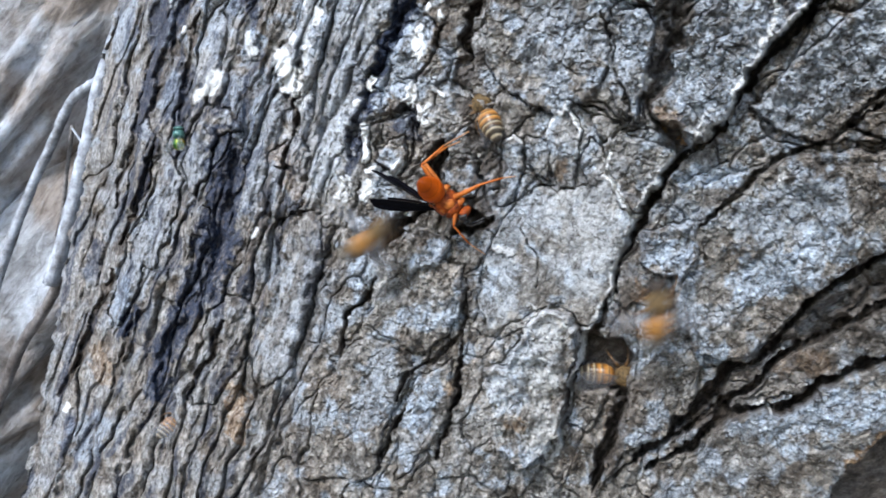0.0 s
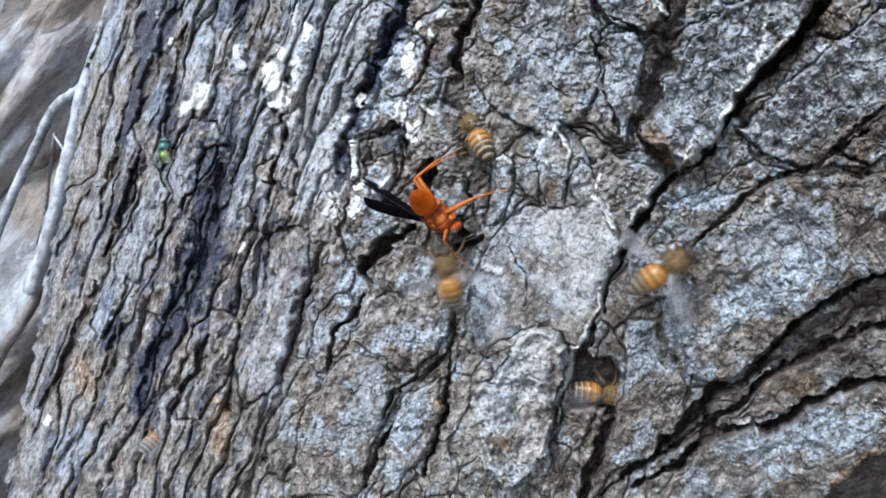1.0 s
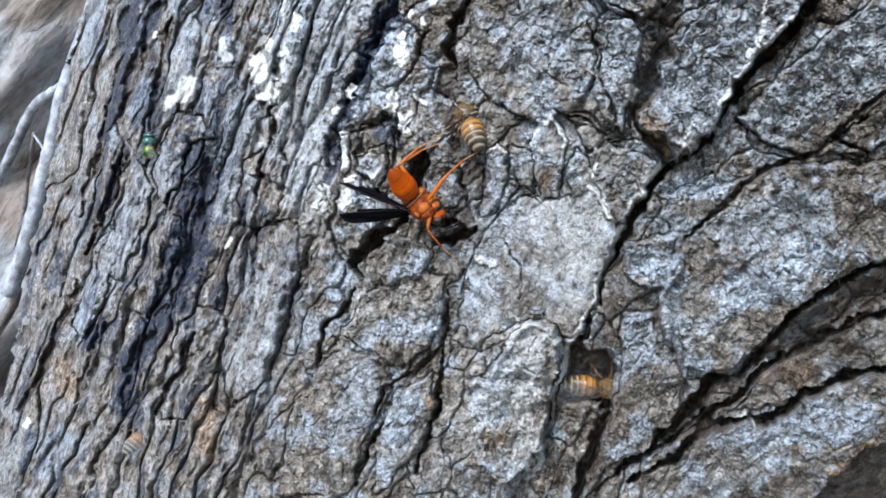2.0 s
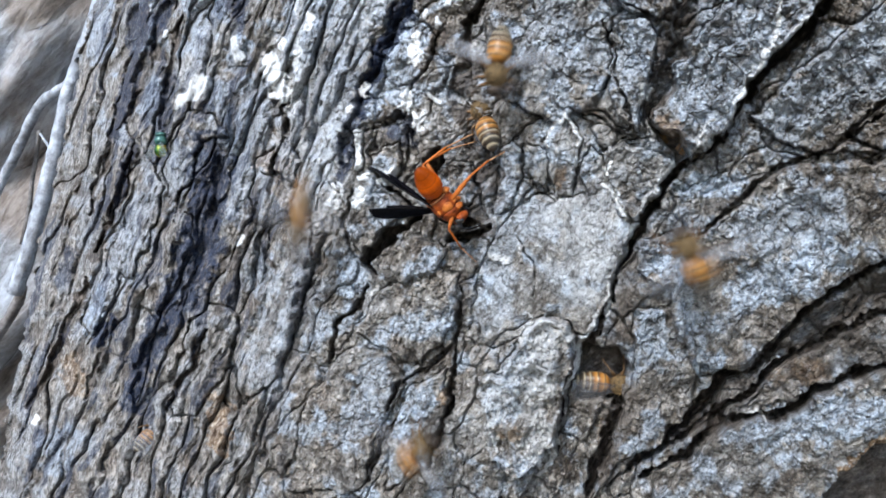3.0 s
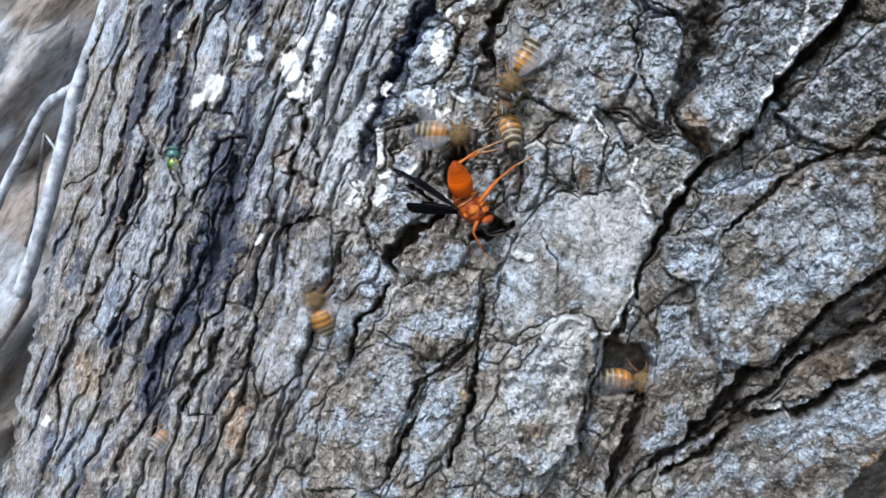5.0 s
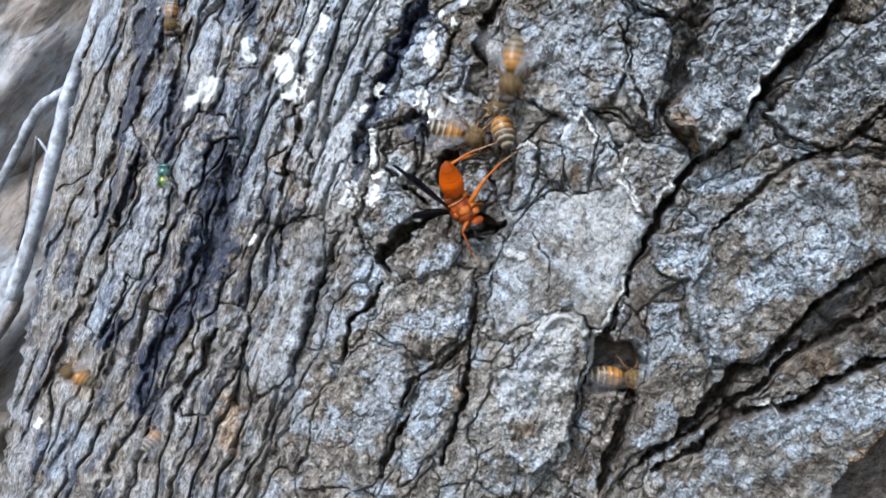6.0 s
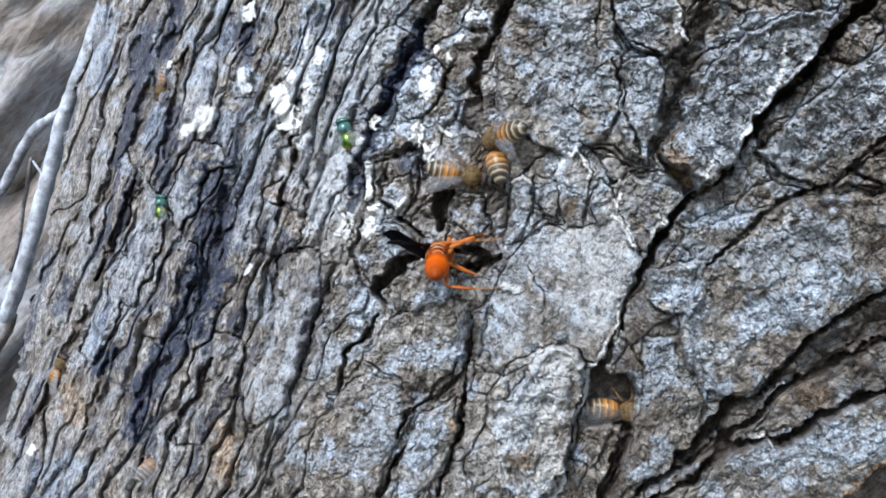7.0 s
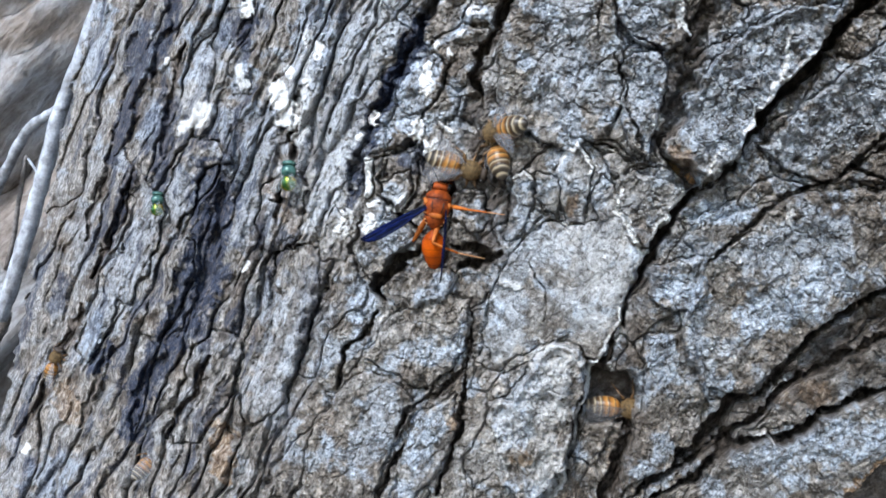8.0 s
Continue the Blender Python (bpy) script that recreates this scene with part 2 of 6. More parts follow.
# grain: steep on one side, flatter towards the flare of the root
turn = np.radians(68 - 26 * smooth(550, 1500, GA) - 16 * smooth(250, 800, GB) * smooth(850, 1400, GA))
LEFT = 1 - smooth(420, 720, GA + 0.25 * (GB - 441))
ALONG = (GA - 1100) * np.cos(turn) - (GB - 450) * np.sin(turn)
ACROSS = (GA - 1100) * np.sin(turn) + (GB - 450) * np.cos(turn)
ACROSS = ACROSS + (1 - LEFT) * WOB_A + (9 + 6 * LEFT) * fbm(ACROSS / 70, ALONG / 170, 31, 3) + LEFT * 5 * fbm(GA / 34, GB / 46, 35, 2)
ALONG = ALONG + WOB_B

relief = np.zeros(GA.shape)
plate_id = np.zeros(GA.shape, np.int64)
PALE, STAIN, WARM, WHITE, INNER_SHADE = (np.zeros(GA.shape) for _ in range(5))

# strips of ridged bark on the steep side, chunkier plates on the other
e1, c1 = cells(ACROSS / 36, ALONG / 270, 3)
e2, c2 = cells(ACROSS / 72, ALONG / 105, 8)
strip = LEFT > 0.5
edge = np.where(strip, e1 * 1.0, e2)
plate_id = np.where(strip, c1, c2 + 10**8)
lift = hashed(plate_id, plate_id // 4000, 21)
calm = np.zeros(GA.shape)


def plate(points, rise, soft=5.0, rim=0.0, smoothness=0.0, tilt=(0, 0)):
    """A bark plate with its own outline, lifted that many millimetres."""
    cut = region(points, 40)
    soft = 0.5 * soft if soft < 10 else soft
    s = within(points, cut)
    m = smooth(-soft, soft, s)
    cx, cy = np.mean(points, axis=0)
    relief[cut] += m * (rise + tilt[0] * (GA[cut] - cx) / 100 + tilt[1] * (GB[cut] - cy) / 100) + rim * np.exp(-(((s - 5) / 5) ** 2))
    calm[cut] = np.maximum(calm[cut], smoothness * m)
    plate_id[cut] = np.where(s > 0, 2 * 10**8 + 7919 * len(PLATES), plate_id[cut])
    edge[cut] = np.where(s > -4, np.abs(s) / 60, edge[cut])
    PLATES.append(points)


def crack(points, width, deep, taper=True):
    """A crack along a bent line, in chart units wide and millimetres deep, its shade painted in inner-bark brown."""
    cut = region(points, 2 * width + 30)
    d, s = near_line(points, cut)
    w = width * UNEVEN[cut]
    if taper:
        w = w * np.minimum(1, 0.35 + 4 * np.minimum(s, 1 - s))
    m = 1 - smooth(0.65 * w, 1.05 * w + 1.2, d)
    relief[cut] -= deep * m * (0.85 + 0.5 * FLOOR[cut])
    INNER_SHADE[cut] = np.maximum(INNER_SHADE[cut], min(1.0, deep / 6) * (1 - smooth(0.75 * w, 1.2 * w + 1.5, d)))


def groove(points, width, deep, raw=0.7):
    """A wide sunken band with a rough floor; raw: how strongly shade is painted there as inner-bark brown."""
    cut = region(points, width + 50)
    d, s = near_line(points, cut)
    w = width * UNEVEN[cut] * np.minimum(1, 0.4 + 4 * np.minimum(s, 1 - s))
    m = 1 - smooth(0.6 * w, 1.05 * w + 2, d + 5 * FLOOR[cut])
    relief[cut] -= m * deep * (0.85 + 0.5 * FLOOR[cut])
    calm[cut] *= 1 - m
    INNER_SHADE[cut] = np.maximum(INNER_SHADE[cut], raw * m * np.clip(0.8 - 1.2 * FLOOR[cut], 0, 1))


def pit(points, deep, soft=6.0):
    cut = region(points, 40)
    s = within(points, cut)
    relief[cut] -= deep * smooth(-soft, soft, s)
    # the pit's shade goes into its colour, as dark inner bark
    INNER_SHADE[cut] = np.maximum(INNER_SHADE[cut], 0.9 * smooth(0, soft, s))


def patch(mask, points, r, amount, ragged=0.6):
    """A stain or a crust round a bent line."""
    cut = region(points, 2.2 * r + 25)
    d, _ = near_line(points, cut)
    d = d + ragged * r * fbm(GA[cut] / (8 + r * 0.5), GB[cut] / (8 + r * 0.5), int(points[0][0]) + 3, 4)
    mask[cut] = np.maximum(mask[cut], amount * (1 - smooth(r * 0.75, r * 1.15, d)))


UNEVEN = np.clip(0.85 + 0.6 * fbm(GA / 42, GB / 42, 5, 3), 0.3, 1.7)
FLOOR = fbm(ACROSS / 15, ALONG / 55, 23, 2)
PLATES = []
plate([(1240, 150), (1290, 80), (1400, 20), (1490, 20), (1440, 110), (1385, 150), (1345, 200), (1320, 250), (1260, 325), (1215, 300), (1165, 270), (1200, 220)], 4.0, 5, 0.8)
plate([(1090, -40), (1190, -40), (1215, 70), (1180, 100), (1120, 85), (1090, 40)], 3.0)
plate([(1100, 110), (1160, 100), (1180, 130), (1165, 200), (1140, 290), (1110, 260), (1095, 200)], 3.0, 4)
plate([(1340, 270), (1400, 210), (1500, 130), (1580, 70), (1700, 10), (1700, 250), (1560, 330), (1450, 330), (1390, 310)], 1.5, 6)
plate([(1260, 400), (1400, 350), (1568, 345), (1700, 330), (1700, 470), (1570, 510), (1490, 550), (1400, 620), (1330, 690), (1280, 700), (1240, 690), (1200, 600), (1230, 500)], 2.6, 8, 0, 0.2)
plate([(1150, 480), (1240, 460), (1250, 520), (1220, 560), (1160, 545), (1140, 520)], 2.0, 5, 0.5)
plate([(1145, 600), (1220, 590), (1250, 700), (1230, 790), (1190, 830), (1100, 870), (1060, 940), (1095, 820), (1130, 740)], 1.6, 6)
plate([(1300, 790), (1400, 780), (1450, 745), (1560, 705), (1700, 690), (1700, 810), (1560, 850), (1480, 890), (1430, 1010), (1250, 1010), (1130, 970), (1250, 850)], 4.0, 7, 0.5, 0.2)
plate([(1390, 690), (1450, 650), (1570, 610), (1700, 580), (1700, 670), (1520, 705), (1420, 750), (1330, 770)], 0.6, 6)
plate([(920, -40), (1080, -40), (1095, 100), (1095, 200), (1060, 250), (1000, 280), (930, 250), (880, 190), (880, 80)], 2.2, 8, 0, 0.15)
plate([(560, 750), (640, 655), (700, 680), (740, 720), (690, 800), (650, 920), (520, 920)], 1.8, 6)
plate([(690, 565), (760, 520), (830, 540), (825, 620), (760, 695), (690, 665), (645, 640)], 1.5, 6)
plate([(740, 740), (800, 705), (812, 760), (770, 850), (700, 920), (705, 820)], 1.6, 5)
plate([(690, 500), (750, 465), (805, 490), (790, 535), (700, 550)], 2.2, 6)
plate([(1120, 310), (1180, 330), (1208, 345), (1175, 400), (1140, 445), (1118, 440), (1095, 380), (1080, 330)], 2.2, 5, 0.3)
plate([(905, 450), (960, 400), (1030, 405), (1090, 375), (1116, 420), (1132, 460), (1118, 510), (1100, 540), (1090, 600), (1060, 640), (1030, 640), (1000, 600), (940, 620), (880, 660), (850, 600), (870, 520)], 0.5, 30, 0, 0.88, (1.8, 0.2))
plate([(985, 315), (998, 284), (1015, 264), (1032, 276), (1046, 302), (1037, 345), (1030, 400), (1004, 405), (986, 355)], 0.9, 4, 0.2, 0.2)
plate([(905, 322), (925, 308), (946, 322), (945, 368), (922, 420), (896, 432), (900, 362)], 0.8, 5, 0.1, 0.2)
plate([(950, 312), (984, 318), (984, 370), (982, 398), (948, 352)], 0.4, 5, 0, 0.2)
plate([(1070, 284), (1095, 276), (1114, 300), (1100, 322), (1080, 314)], 0.9, 4, 0.1)
plate([(1050, 335), (1064, 318), (1080, 340), (1092, 365), (1086, 390), (1060, 398), (1043, 365)], 0.7, 5, 0.1)
plate([(1052, 222), (1104, 212), (1130, 258), (1126, 292), (1092, 262), (1050, 252)], 0.8, 5, 0.1)
plate([(1000, 200), (1046, 210), (1046, 250), (1005, 258), (990, 230)], 0.6, 6, 0)
plate([(688, 322), (724, 312), (728, 346), (702, 376), (670, 350)], 2.0, 5, 0.3)
plate([(804, 345), (850, 342), (862, 400), (836, 424), (800, 395)], 1.2, 5)
plate([(722, 120), (765, 100), (790, 130), (760, 200), (715, 215), (700, 180)], 1.0, 8)
plate([(640, 410), (700, 390), (735, 430), (690, 470), (655, 500), (630, 460)], 2.0, 6, 0.3)
plate([(945, 640), (985, 605), (1020, 618), (1042, 670), (1030, 720), (1010, 760), (1000, 830), (930, 900), (880, 840), (870, 760), (862, 715), (910, 712)], 5.2, 5, 1.0, 0.35)
plate([(646, 284), (663, 284), (658, 354), (640, 354)], 2.0, 3)

plate([(210, 286), (226, 270), (238, 304), (234, 354), (218, 412), (192, 446), (176, 436), (192, 364)], 3.0, 4, 0.3)
plate([(262, 316), (292, 376), (282, 446), (252, 506), (228, 546), (212, 526), (226, 446), (243, 376)], 1.6, 5, 0.2)
plate([(162, 566), (196, 476), (216, 446), (238, 474), (202, 574), (162, 646), (146, 624)], 1.6, 5, 0.2)
plate([(312, 306), (350, 256), (392, 256), (410, 294), (362, 306), (342, 376), (312, 406), (296, 356)], 2.0, 5, 0.2)
plate([(282, 506), (312, 426), (342, 436), (346, 486), (312, 566), (282, 606), (256, 586)], 2.4, 5, 0.2)
plate([(312, 724), (352, 626), (382, 586), (432, 606), (412, 706), (352, 786), (312, 786)], 1.8, 6, 0.2)
plate([(500, 450), (560, 440), (568, 520), (540, 620), (500, 720), (440, 760), (425, 690), (440, 600), (480, 540)], 0.8, 9, 0, 0.35)
plate([(470, 340), (520, 300), (545, 340), (530, 430), (480, 460), (455, 400)], 1.6, 6)

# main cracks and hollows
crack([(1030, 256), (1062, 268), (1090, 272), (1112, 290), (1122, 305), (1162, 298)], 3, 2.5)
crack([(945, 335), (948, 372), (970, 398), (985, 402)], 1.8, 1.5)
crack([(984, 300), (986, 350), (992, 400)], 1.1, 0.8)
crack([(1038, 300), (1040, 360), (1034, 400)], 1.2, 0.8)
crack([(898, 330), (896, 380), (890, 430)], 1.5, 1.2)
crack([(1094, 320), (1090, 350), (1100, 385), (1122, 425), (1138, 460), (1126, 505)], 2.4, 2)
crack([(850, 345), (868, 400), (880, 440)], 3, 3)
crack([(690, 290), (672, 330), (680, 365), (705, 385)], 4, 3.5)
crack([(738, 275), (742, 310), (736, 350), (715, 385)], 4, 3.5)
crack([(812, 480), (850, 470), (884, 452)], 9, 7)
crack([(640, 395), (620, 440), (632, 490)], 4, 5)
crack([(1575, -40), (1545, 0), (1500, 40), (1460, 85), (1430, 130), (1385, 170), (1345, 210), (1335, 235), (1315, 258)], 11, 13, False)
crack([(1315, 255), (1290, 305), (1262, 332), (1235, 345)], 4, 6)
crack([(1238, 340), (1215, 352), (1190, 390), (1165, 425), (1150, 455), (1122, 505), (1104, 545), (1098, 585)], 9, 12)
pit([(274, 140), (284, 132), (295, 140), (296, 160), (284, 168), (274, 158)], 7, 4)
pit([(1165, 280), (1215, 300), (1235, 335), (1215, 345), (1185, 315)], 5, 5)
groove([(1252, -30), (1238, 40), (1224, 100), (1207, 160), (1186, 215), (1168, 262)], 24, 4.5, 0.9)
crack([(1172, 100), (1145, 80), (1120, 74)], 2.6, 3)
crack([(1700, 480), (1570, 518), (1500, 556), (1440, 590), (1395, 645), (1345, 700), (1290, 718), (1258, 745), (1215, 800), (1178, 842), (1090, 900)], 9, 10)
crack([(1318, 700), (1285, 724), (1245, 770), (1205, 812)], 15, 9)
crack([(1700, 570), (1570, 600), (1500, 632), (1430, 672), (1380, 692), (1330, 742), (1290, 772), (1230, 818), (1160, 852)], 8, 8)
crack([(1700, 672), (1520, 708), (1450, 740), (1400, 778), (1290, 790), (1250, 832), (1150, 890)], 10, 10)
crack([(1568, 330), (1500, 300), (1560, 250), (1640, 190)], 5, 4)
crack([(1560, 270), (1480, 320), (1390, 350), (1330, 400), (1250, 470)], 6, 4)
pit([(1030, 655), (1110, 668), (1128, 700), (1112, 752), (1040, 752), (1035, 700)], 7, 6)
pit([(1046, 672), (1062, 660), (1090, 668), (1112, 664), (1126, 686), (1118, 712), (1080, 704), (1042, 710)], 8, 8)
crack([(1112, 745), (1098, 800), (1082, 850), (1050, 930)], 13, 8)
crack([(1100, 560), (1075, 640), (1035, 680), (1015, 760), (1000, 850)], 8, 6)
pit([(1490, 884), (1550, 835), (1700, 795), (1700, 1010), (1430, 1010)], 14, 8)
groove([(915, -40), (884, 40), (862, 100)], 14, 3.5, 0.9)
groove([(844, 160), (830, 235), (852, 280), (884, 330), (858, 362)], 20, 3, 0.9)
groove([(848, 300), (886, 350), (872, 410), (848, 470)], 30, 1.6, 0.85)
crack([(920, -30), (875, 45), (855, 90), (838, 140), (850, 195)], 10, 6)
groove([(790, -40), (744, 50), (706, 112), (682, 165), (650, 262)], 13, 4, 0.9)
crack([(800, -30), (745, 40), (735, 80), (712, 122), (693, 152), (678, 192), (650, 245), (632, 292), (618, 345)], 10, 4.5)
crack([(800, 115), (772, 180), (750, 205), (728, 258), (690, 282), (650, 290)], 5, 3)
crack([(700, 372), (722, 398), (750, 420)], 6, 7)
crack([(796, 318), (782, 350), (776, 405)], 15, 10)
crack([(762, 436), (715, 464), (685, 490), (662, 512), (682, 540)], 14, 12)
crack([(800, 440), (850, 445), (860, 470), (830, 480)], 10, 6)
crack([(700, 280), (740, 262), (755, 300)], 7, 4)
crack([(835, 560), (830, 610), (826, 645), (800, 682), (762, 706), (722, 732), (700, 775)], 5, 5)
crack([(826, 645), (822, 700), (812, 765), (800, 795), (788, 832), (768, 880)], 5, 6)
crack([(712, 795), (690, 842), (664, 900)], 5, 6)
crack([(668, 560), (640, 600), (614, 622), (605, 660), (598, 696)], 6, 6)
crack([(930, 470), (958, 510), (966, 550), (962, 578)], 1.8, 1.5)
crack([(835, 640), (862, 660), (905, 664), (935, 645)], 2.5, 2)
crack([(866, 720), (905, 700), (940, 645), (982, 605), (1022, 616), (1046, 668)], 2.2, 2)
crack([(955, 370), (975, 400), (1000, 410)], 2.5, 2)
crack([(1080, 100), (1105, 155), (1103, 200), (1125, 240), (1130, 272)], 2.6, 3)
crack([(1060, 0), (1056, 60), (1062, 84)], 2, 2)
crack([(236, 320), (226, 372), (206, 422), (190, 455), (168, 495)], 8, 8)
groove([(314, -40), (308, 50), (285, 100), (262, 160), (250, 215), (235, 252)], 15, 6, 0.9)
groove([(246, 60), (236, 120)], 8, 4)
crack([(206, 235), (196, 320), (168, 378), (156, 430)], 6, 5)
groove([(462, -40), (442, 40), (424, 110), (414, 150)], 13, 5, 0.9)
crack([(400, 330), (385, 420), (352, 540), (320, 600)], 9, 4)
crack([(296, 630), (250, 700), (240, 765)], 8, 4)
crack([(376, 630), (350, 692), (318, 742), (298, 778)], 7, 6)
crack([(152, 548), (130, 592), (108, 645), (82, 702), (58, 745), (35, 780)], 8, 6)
crack([(545, 385), (520, 372), (480, 360)], 5, 4)
crack([(534, 165), (530, 205), (515, 250), (520, 290)], 8, 5)
crack([(470, 470), (480, 500), (500, 530)], 4, 4)
crack([(205, 620), (170, 690), (150, 760)], 6, 4)
groove([(600, 440), (572, 530), (550, 610), (520, 710), (490, 800), (470, 860)], 20, 2.6, 0.7)
crack([(592, 470), (560, 560), (530, 650), (505, 720)], 4, 4)
groove([(400, 320), (385, 420), (350, 540)], 22, 3, 0.4)
groove([(318, 590), (290, 650), (250, 720)], 18, 2.5, 0.4)
groove([(345, 430), (318, 520), (300, 590)], 8, 4, 0.5)
crack([(520, 262), (522, 290), (508, 325), (495, 352), (490, 402)], 5, 5)
crack([(330, 80), (305, 180), (290, 280)], 6, 5)
groove([(1700, 500), (1568, 565), (1490, 605), (1430, 650), (1375, 695)], 34, 3, 0.85)
groove([(1290, 735), (1240, 790), (1195, 825)], 18, 4, 0.9)

# relief: plate borders, flakes in layers, small scales, grit
def terraces(f, sharp=0.8):
    """Layered flakes: flat steps with steep edges."""
    return np.floor(f) + smooth(sharp, 1.0, f - np.floor(f))


calm = np.maximum(calm, 0.4 * smooth(860, 930, GA) * (1 - smooth(1120, 1180, GA)) * smooth(150, 230, GB) * (1 - smooth(600, 700, GB)))
keep = 1 - calm
# shade painted along the recesses, in the brown of inner bark
patch(INNER_SHADE, [(1600, 640), (1480, 680), (1370, 735)], 30, 0.4)
patch(INNER_SHADE, [(1620, 540), (1500, 600), (1400, 665), (1320, 730), (1240, 800)], 26, 0.6)
patch(INNER_SHADE, [(1155, 465), (1125, 560), (1105, 640)], 20, 0.6)
patch(INNER_SHADE, [(1125, 750), (1105, 810), (1085, 880)], 20, 0.65)
patch(INNER_SHADE, [(838, 545), (832, 600)], 14, 0.6)
patch(INNER_SHADE, [(830, 470), (880, 455)], 18, 0.7)
patch(INNER_SHADE, [(770, 330), (790, 400)], 14, 0.7)
patch(INNER_SHADE, [(735, 270), (715, 300)], 12, 0.5)
patch(INNER_SHADE, [(865, 170), (848, 215)], 12, 0.7)
patch(INNER_SHADE, [(1225, 20), (1200, 110), (1180, 190), (1165, 260)], 15, 0.6)
patch(INNER_SHADE, [(1290, 310), (1250, 345)], 10, 0.6)
patch(INNER_SHADE, [(240, 320), (210, 420), (160, 510)], 9, 0.9)
patch(INNER_SHADE, [(140, 580), (100, 660), (45, 760)], 10, 0.9)
patch(INNER_SHADE, [(470, 380), (440, 480), (400, 600)], 8, 0.8)
patch(INNER_SHADE, [(560, 420), (520, 560), (470, 680)], 7, 0.8)
patch(INNER_SHADE, [(600, 130), (560, 260), (540, 380)], 7, 0.7)
patch(INNER_SHADE, [(270, 20), (250, 140), (205, 290)], 9, 0.8)
gap = 1 - 0.5 * np.clip(INNER_SHADE, 0, 1)
keep = keep * gap
own = plate_id >= 2 * 10**8
border = np.where(strip, smooth(0.0, 0.28, edge), smooth(0.0, 0.08, edge))
relief += np.where(strip, 4.0, 2.0) * (border - 1) * np.where(own, 0.25, 1) * gap + gap * (lift - 0.5) * np.where(own, 0.3, np.where(strip, 3.4, 1.3))
layer = np.where(strip, terraces(3.0 * fbm(ACROSS / 26, ALONG / 150, 12, 3) + 5), terraces(2.8 * fbm(ACROSS / 46, ALONG / 70, 13, 4) + 5)) - 5
relief += gap * (0.2 + 0.8 * keep) * np.where(strip, 0.75, 0.42) * layer
e3, c3 = cells(ACROSS / np.where(strip, 19, 25), ALONG / np.where(strip, 48, 33), 33)
relief += keep * np.where(strip, 0.45, 0.9) * (0.9 * (smooth(0, np.where(strip, 0.14, 0.06), e3) - 1) + np.where(strip, 0.7, 0.5) * (hashed(c3, c3 // 4000, 4) - 0.5))
flakes = terraces(2.4 * fbm(ACROSS / np.where(strip, 13, 16), ALONG / np.where(strip, 55, 20), 71, 3) + 5, 0.7) - 5
relief += keep * np.where(strip, 0.16, 0.14) * flakes
some = smooth(-0.15, 0.25, fbm(GA / 90, GB / 90, 66, 3))
# painted shade in the gaps between small scales and between strips
INNER_SHADE = np.maximum(INNER_SHADE, (0.1 + 0.5 * some) * keep * (1 - 0.7 * LEFT) * (1 - smooth(0.015, 0.06, e3)))
INNER_SHADE = np.maximum(INNER_SHADE, LEFT * 0.6 * (1 - smooth(0.02, 0.12, e1)))
relief += (0.3 + 0.7 * keep) * np.where(strip, 0.3, 0.2) * fbm(ACROSS / np.where(strip, 9, 8), ALONG / np.where(strip, 40, 11), 18, 2)
relief += 1.2 * fbm(GA / 120, GB / 120, 40, 3)
relief += (0.10 + 0.16 * keep) * (1 - LEFT) * fbm(GA / 4.5, GB / 4.5, 44, 2) + LEFT * (0.75 * fbm(GA / 19, GB / 24, 47, 3) + 0.2 * fbm(ACROSS / 7, ALONG / 26, 45, 1) + 0.2 * fbm(GA / 6, GB / 8, 46, 1))

lobe = smooth(850, 890, GA) * (1 - smooth(1000, 1050, GA)) * smooth(620, 680, GB)
relief += lobe * 0.8 * (terraces(2.4 * fbm(GA / 34, GB / 34, 151, 4) + 5, 0.75) - 5)

# thin layers: slopes break into flat flakes with crisp edges; hollows fill up towards their floors
thick = 0.7
flat_top = thick * terraces(relief / thick + 0.6 * fbm(GA / 22, GB / 22, 141, 3) + 40, 0.72) - 40 * thick
relief = relief + (flat_top - relief) * np.where(strip, 0.4, 0.7) * (0.25 + 0.75 * keep)
relief = np.where(relief < -5.5, -5.0 - 7.0 * (1 - np.exp((relief + 5.0) / 7.0)), relief)

# crusts and stains with shapes of their own
patch(PALE, [(1230, 390), (1310, 385)], 22, 1)
patch(PALE, [(1340, 560), (1400, 545), (1470, 500)], 42, 1)
patch(PALE, [(1170, 510), (1220, 520)], 34, 1)
patch(PALE, [(1170, 625), (1175, 660)], 28, 0.9)
patch(PALE, [(1380, 810), (1450, 785), (1540, 770)], 40, 1)
patch(PALE, [(1270, 110), (1330, 130)], 45, 0.6)
patch(PALE, [(1000, 200), (1010, 250)], 22, 0.8)
patch(PALE, [(955, 120), (970, 150)], 30, 0.5)
patch(PALE, [(735, 800), (755, 760)], 28, 0.95)
patch(PALE, [(640, 550), (655, 530)], 30, 0.9)
patch(PALE, [(175, 560), (165, 640)], 18, 0.9)
patch(PALE, [(690, 720), (640, 800)], 34, 0.6)
patch(PALE, [(1440, 200), (1470, 190)], 30, 0.5)
patch(PALE, [(930, 390), (920, 430)], 30, 0.7)
patch(PALE, [(430, 170), (440, 140)], 16, 1)
patch(PALE, [(480, 520), (470, 560)], 16, 0.6)
patch(PALE, [(700, 190), (740, 110)], 22, 0.8)
patch(PALE, [(1150, 50), (1120, 60)], 30, 0.6)
patch(PALE, [(1265, 690), (1270, 685)], 26, 1)
patch(PALE, [(980, 650), (960, 720)], 30, 0.4)
patch(PALE, [(900, 570), (880, 610)], 26, 0.5)
patch(PALE, [(90, 860), (110, 840)], 40, 0.7)
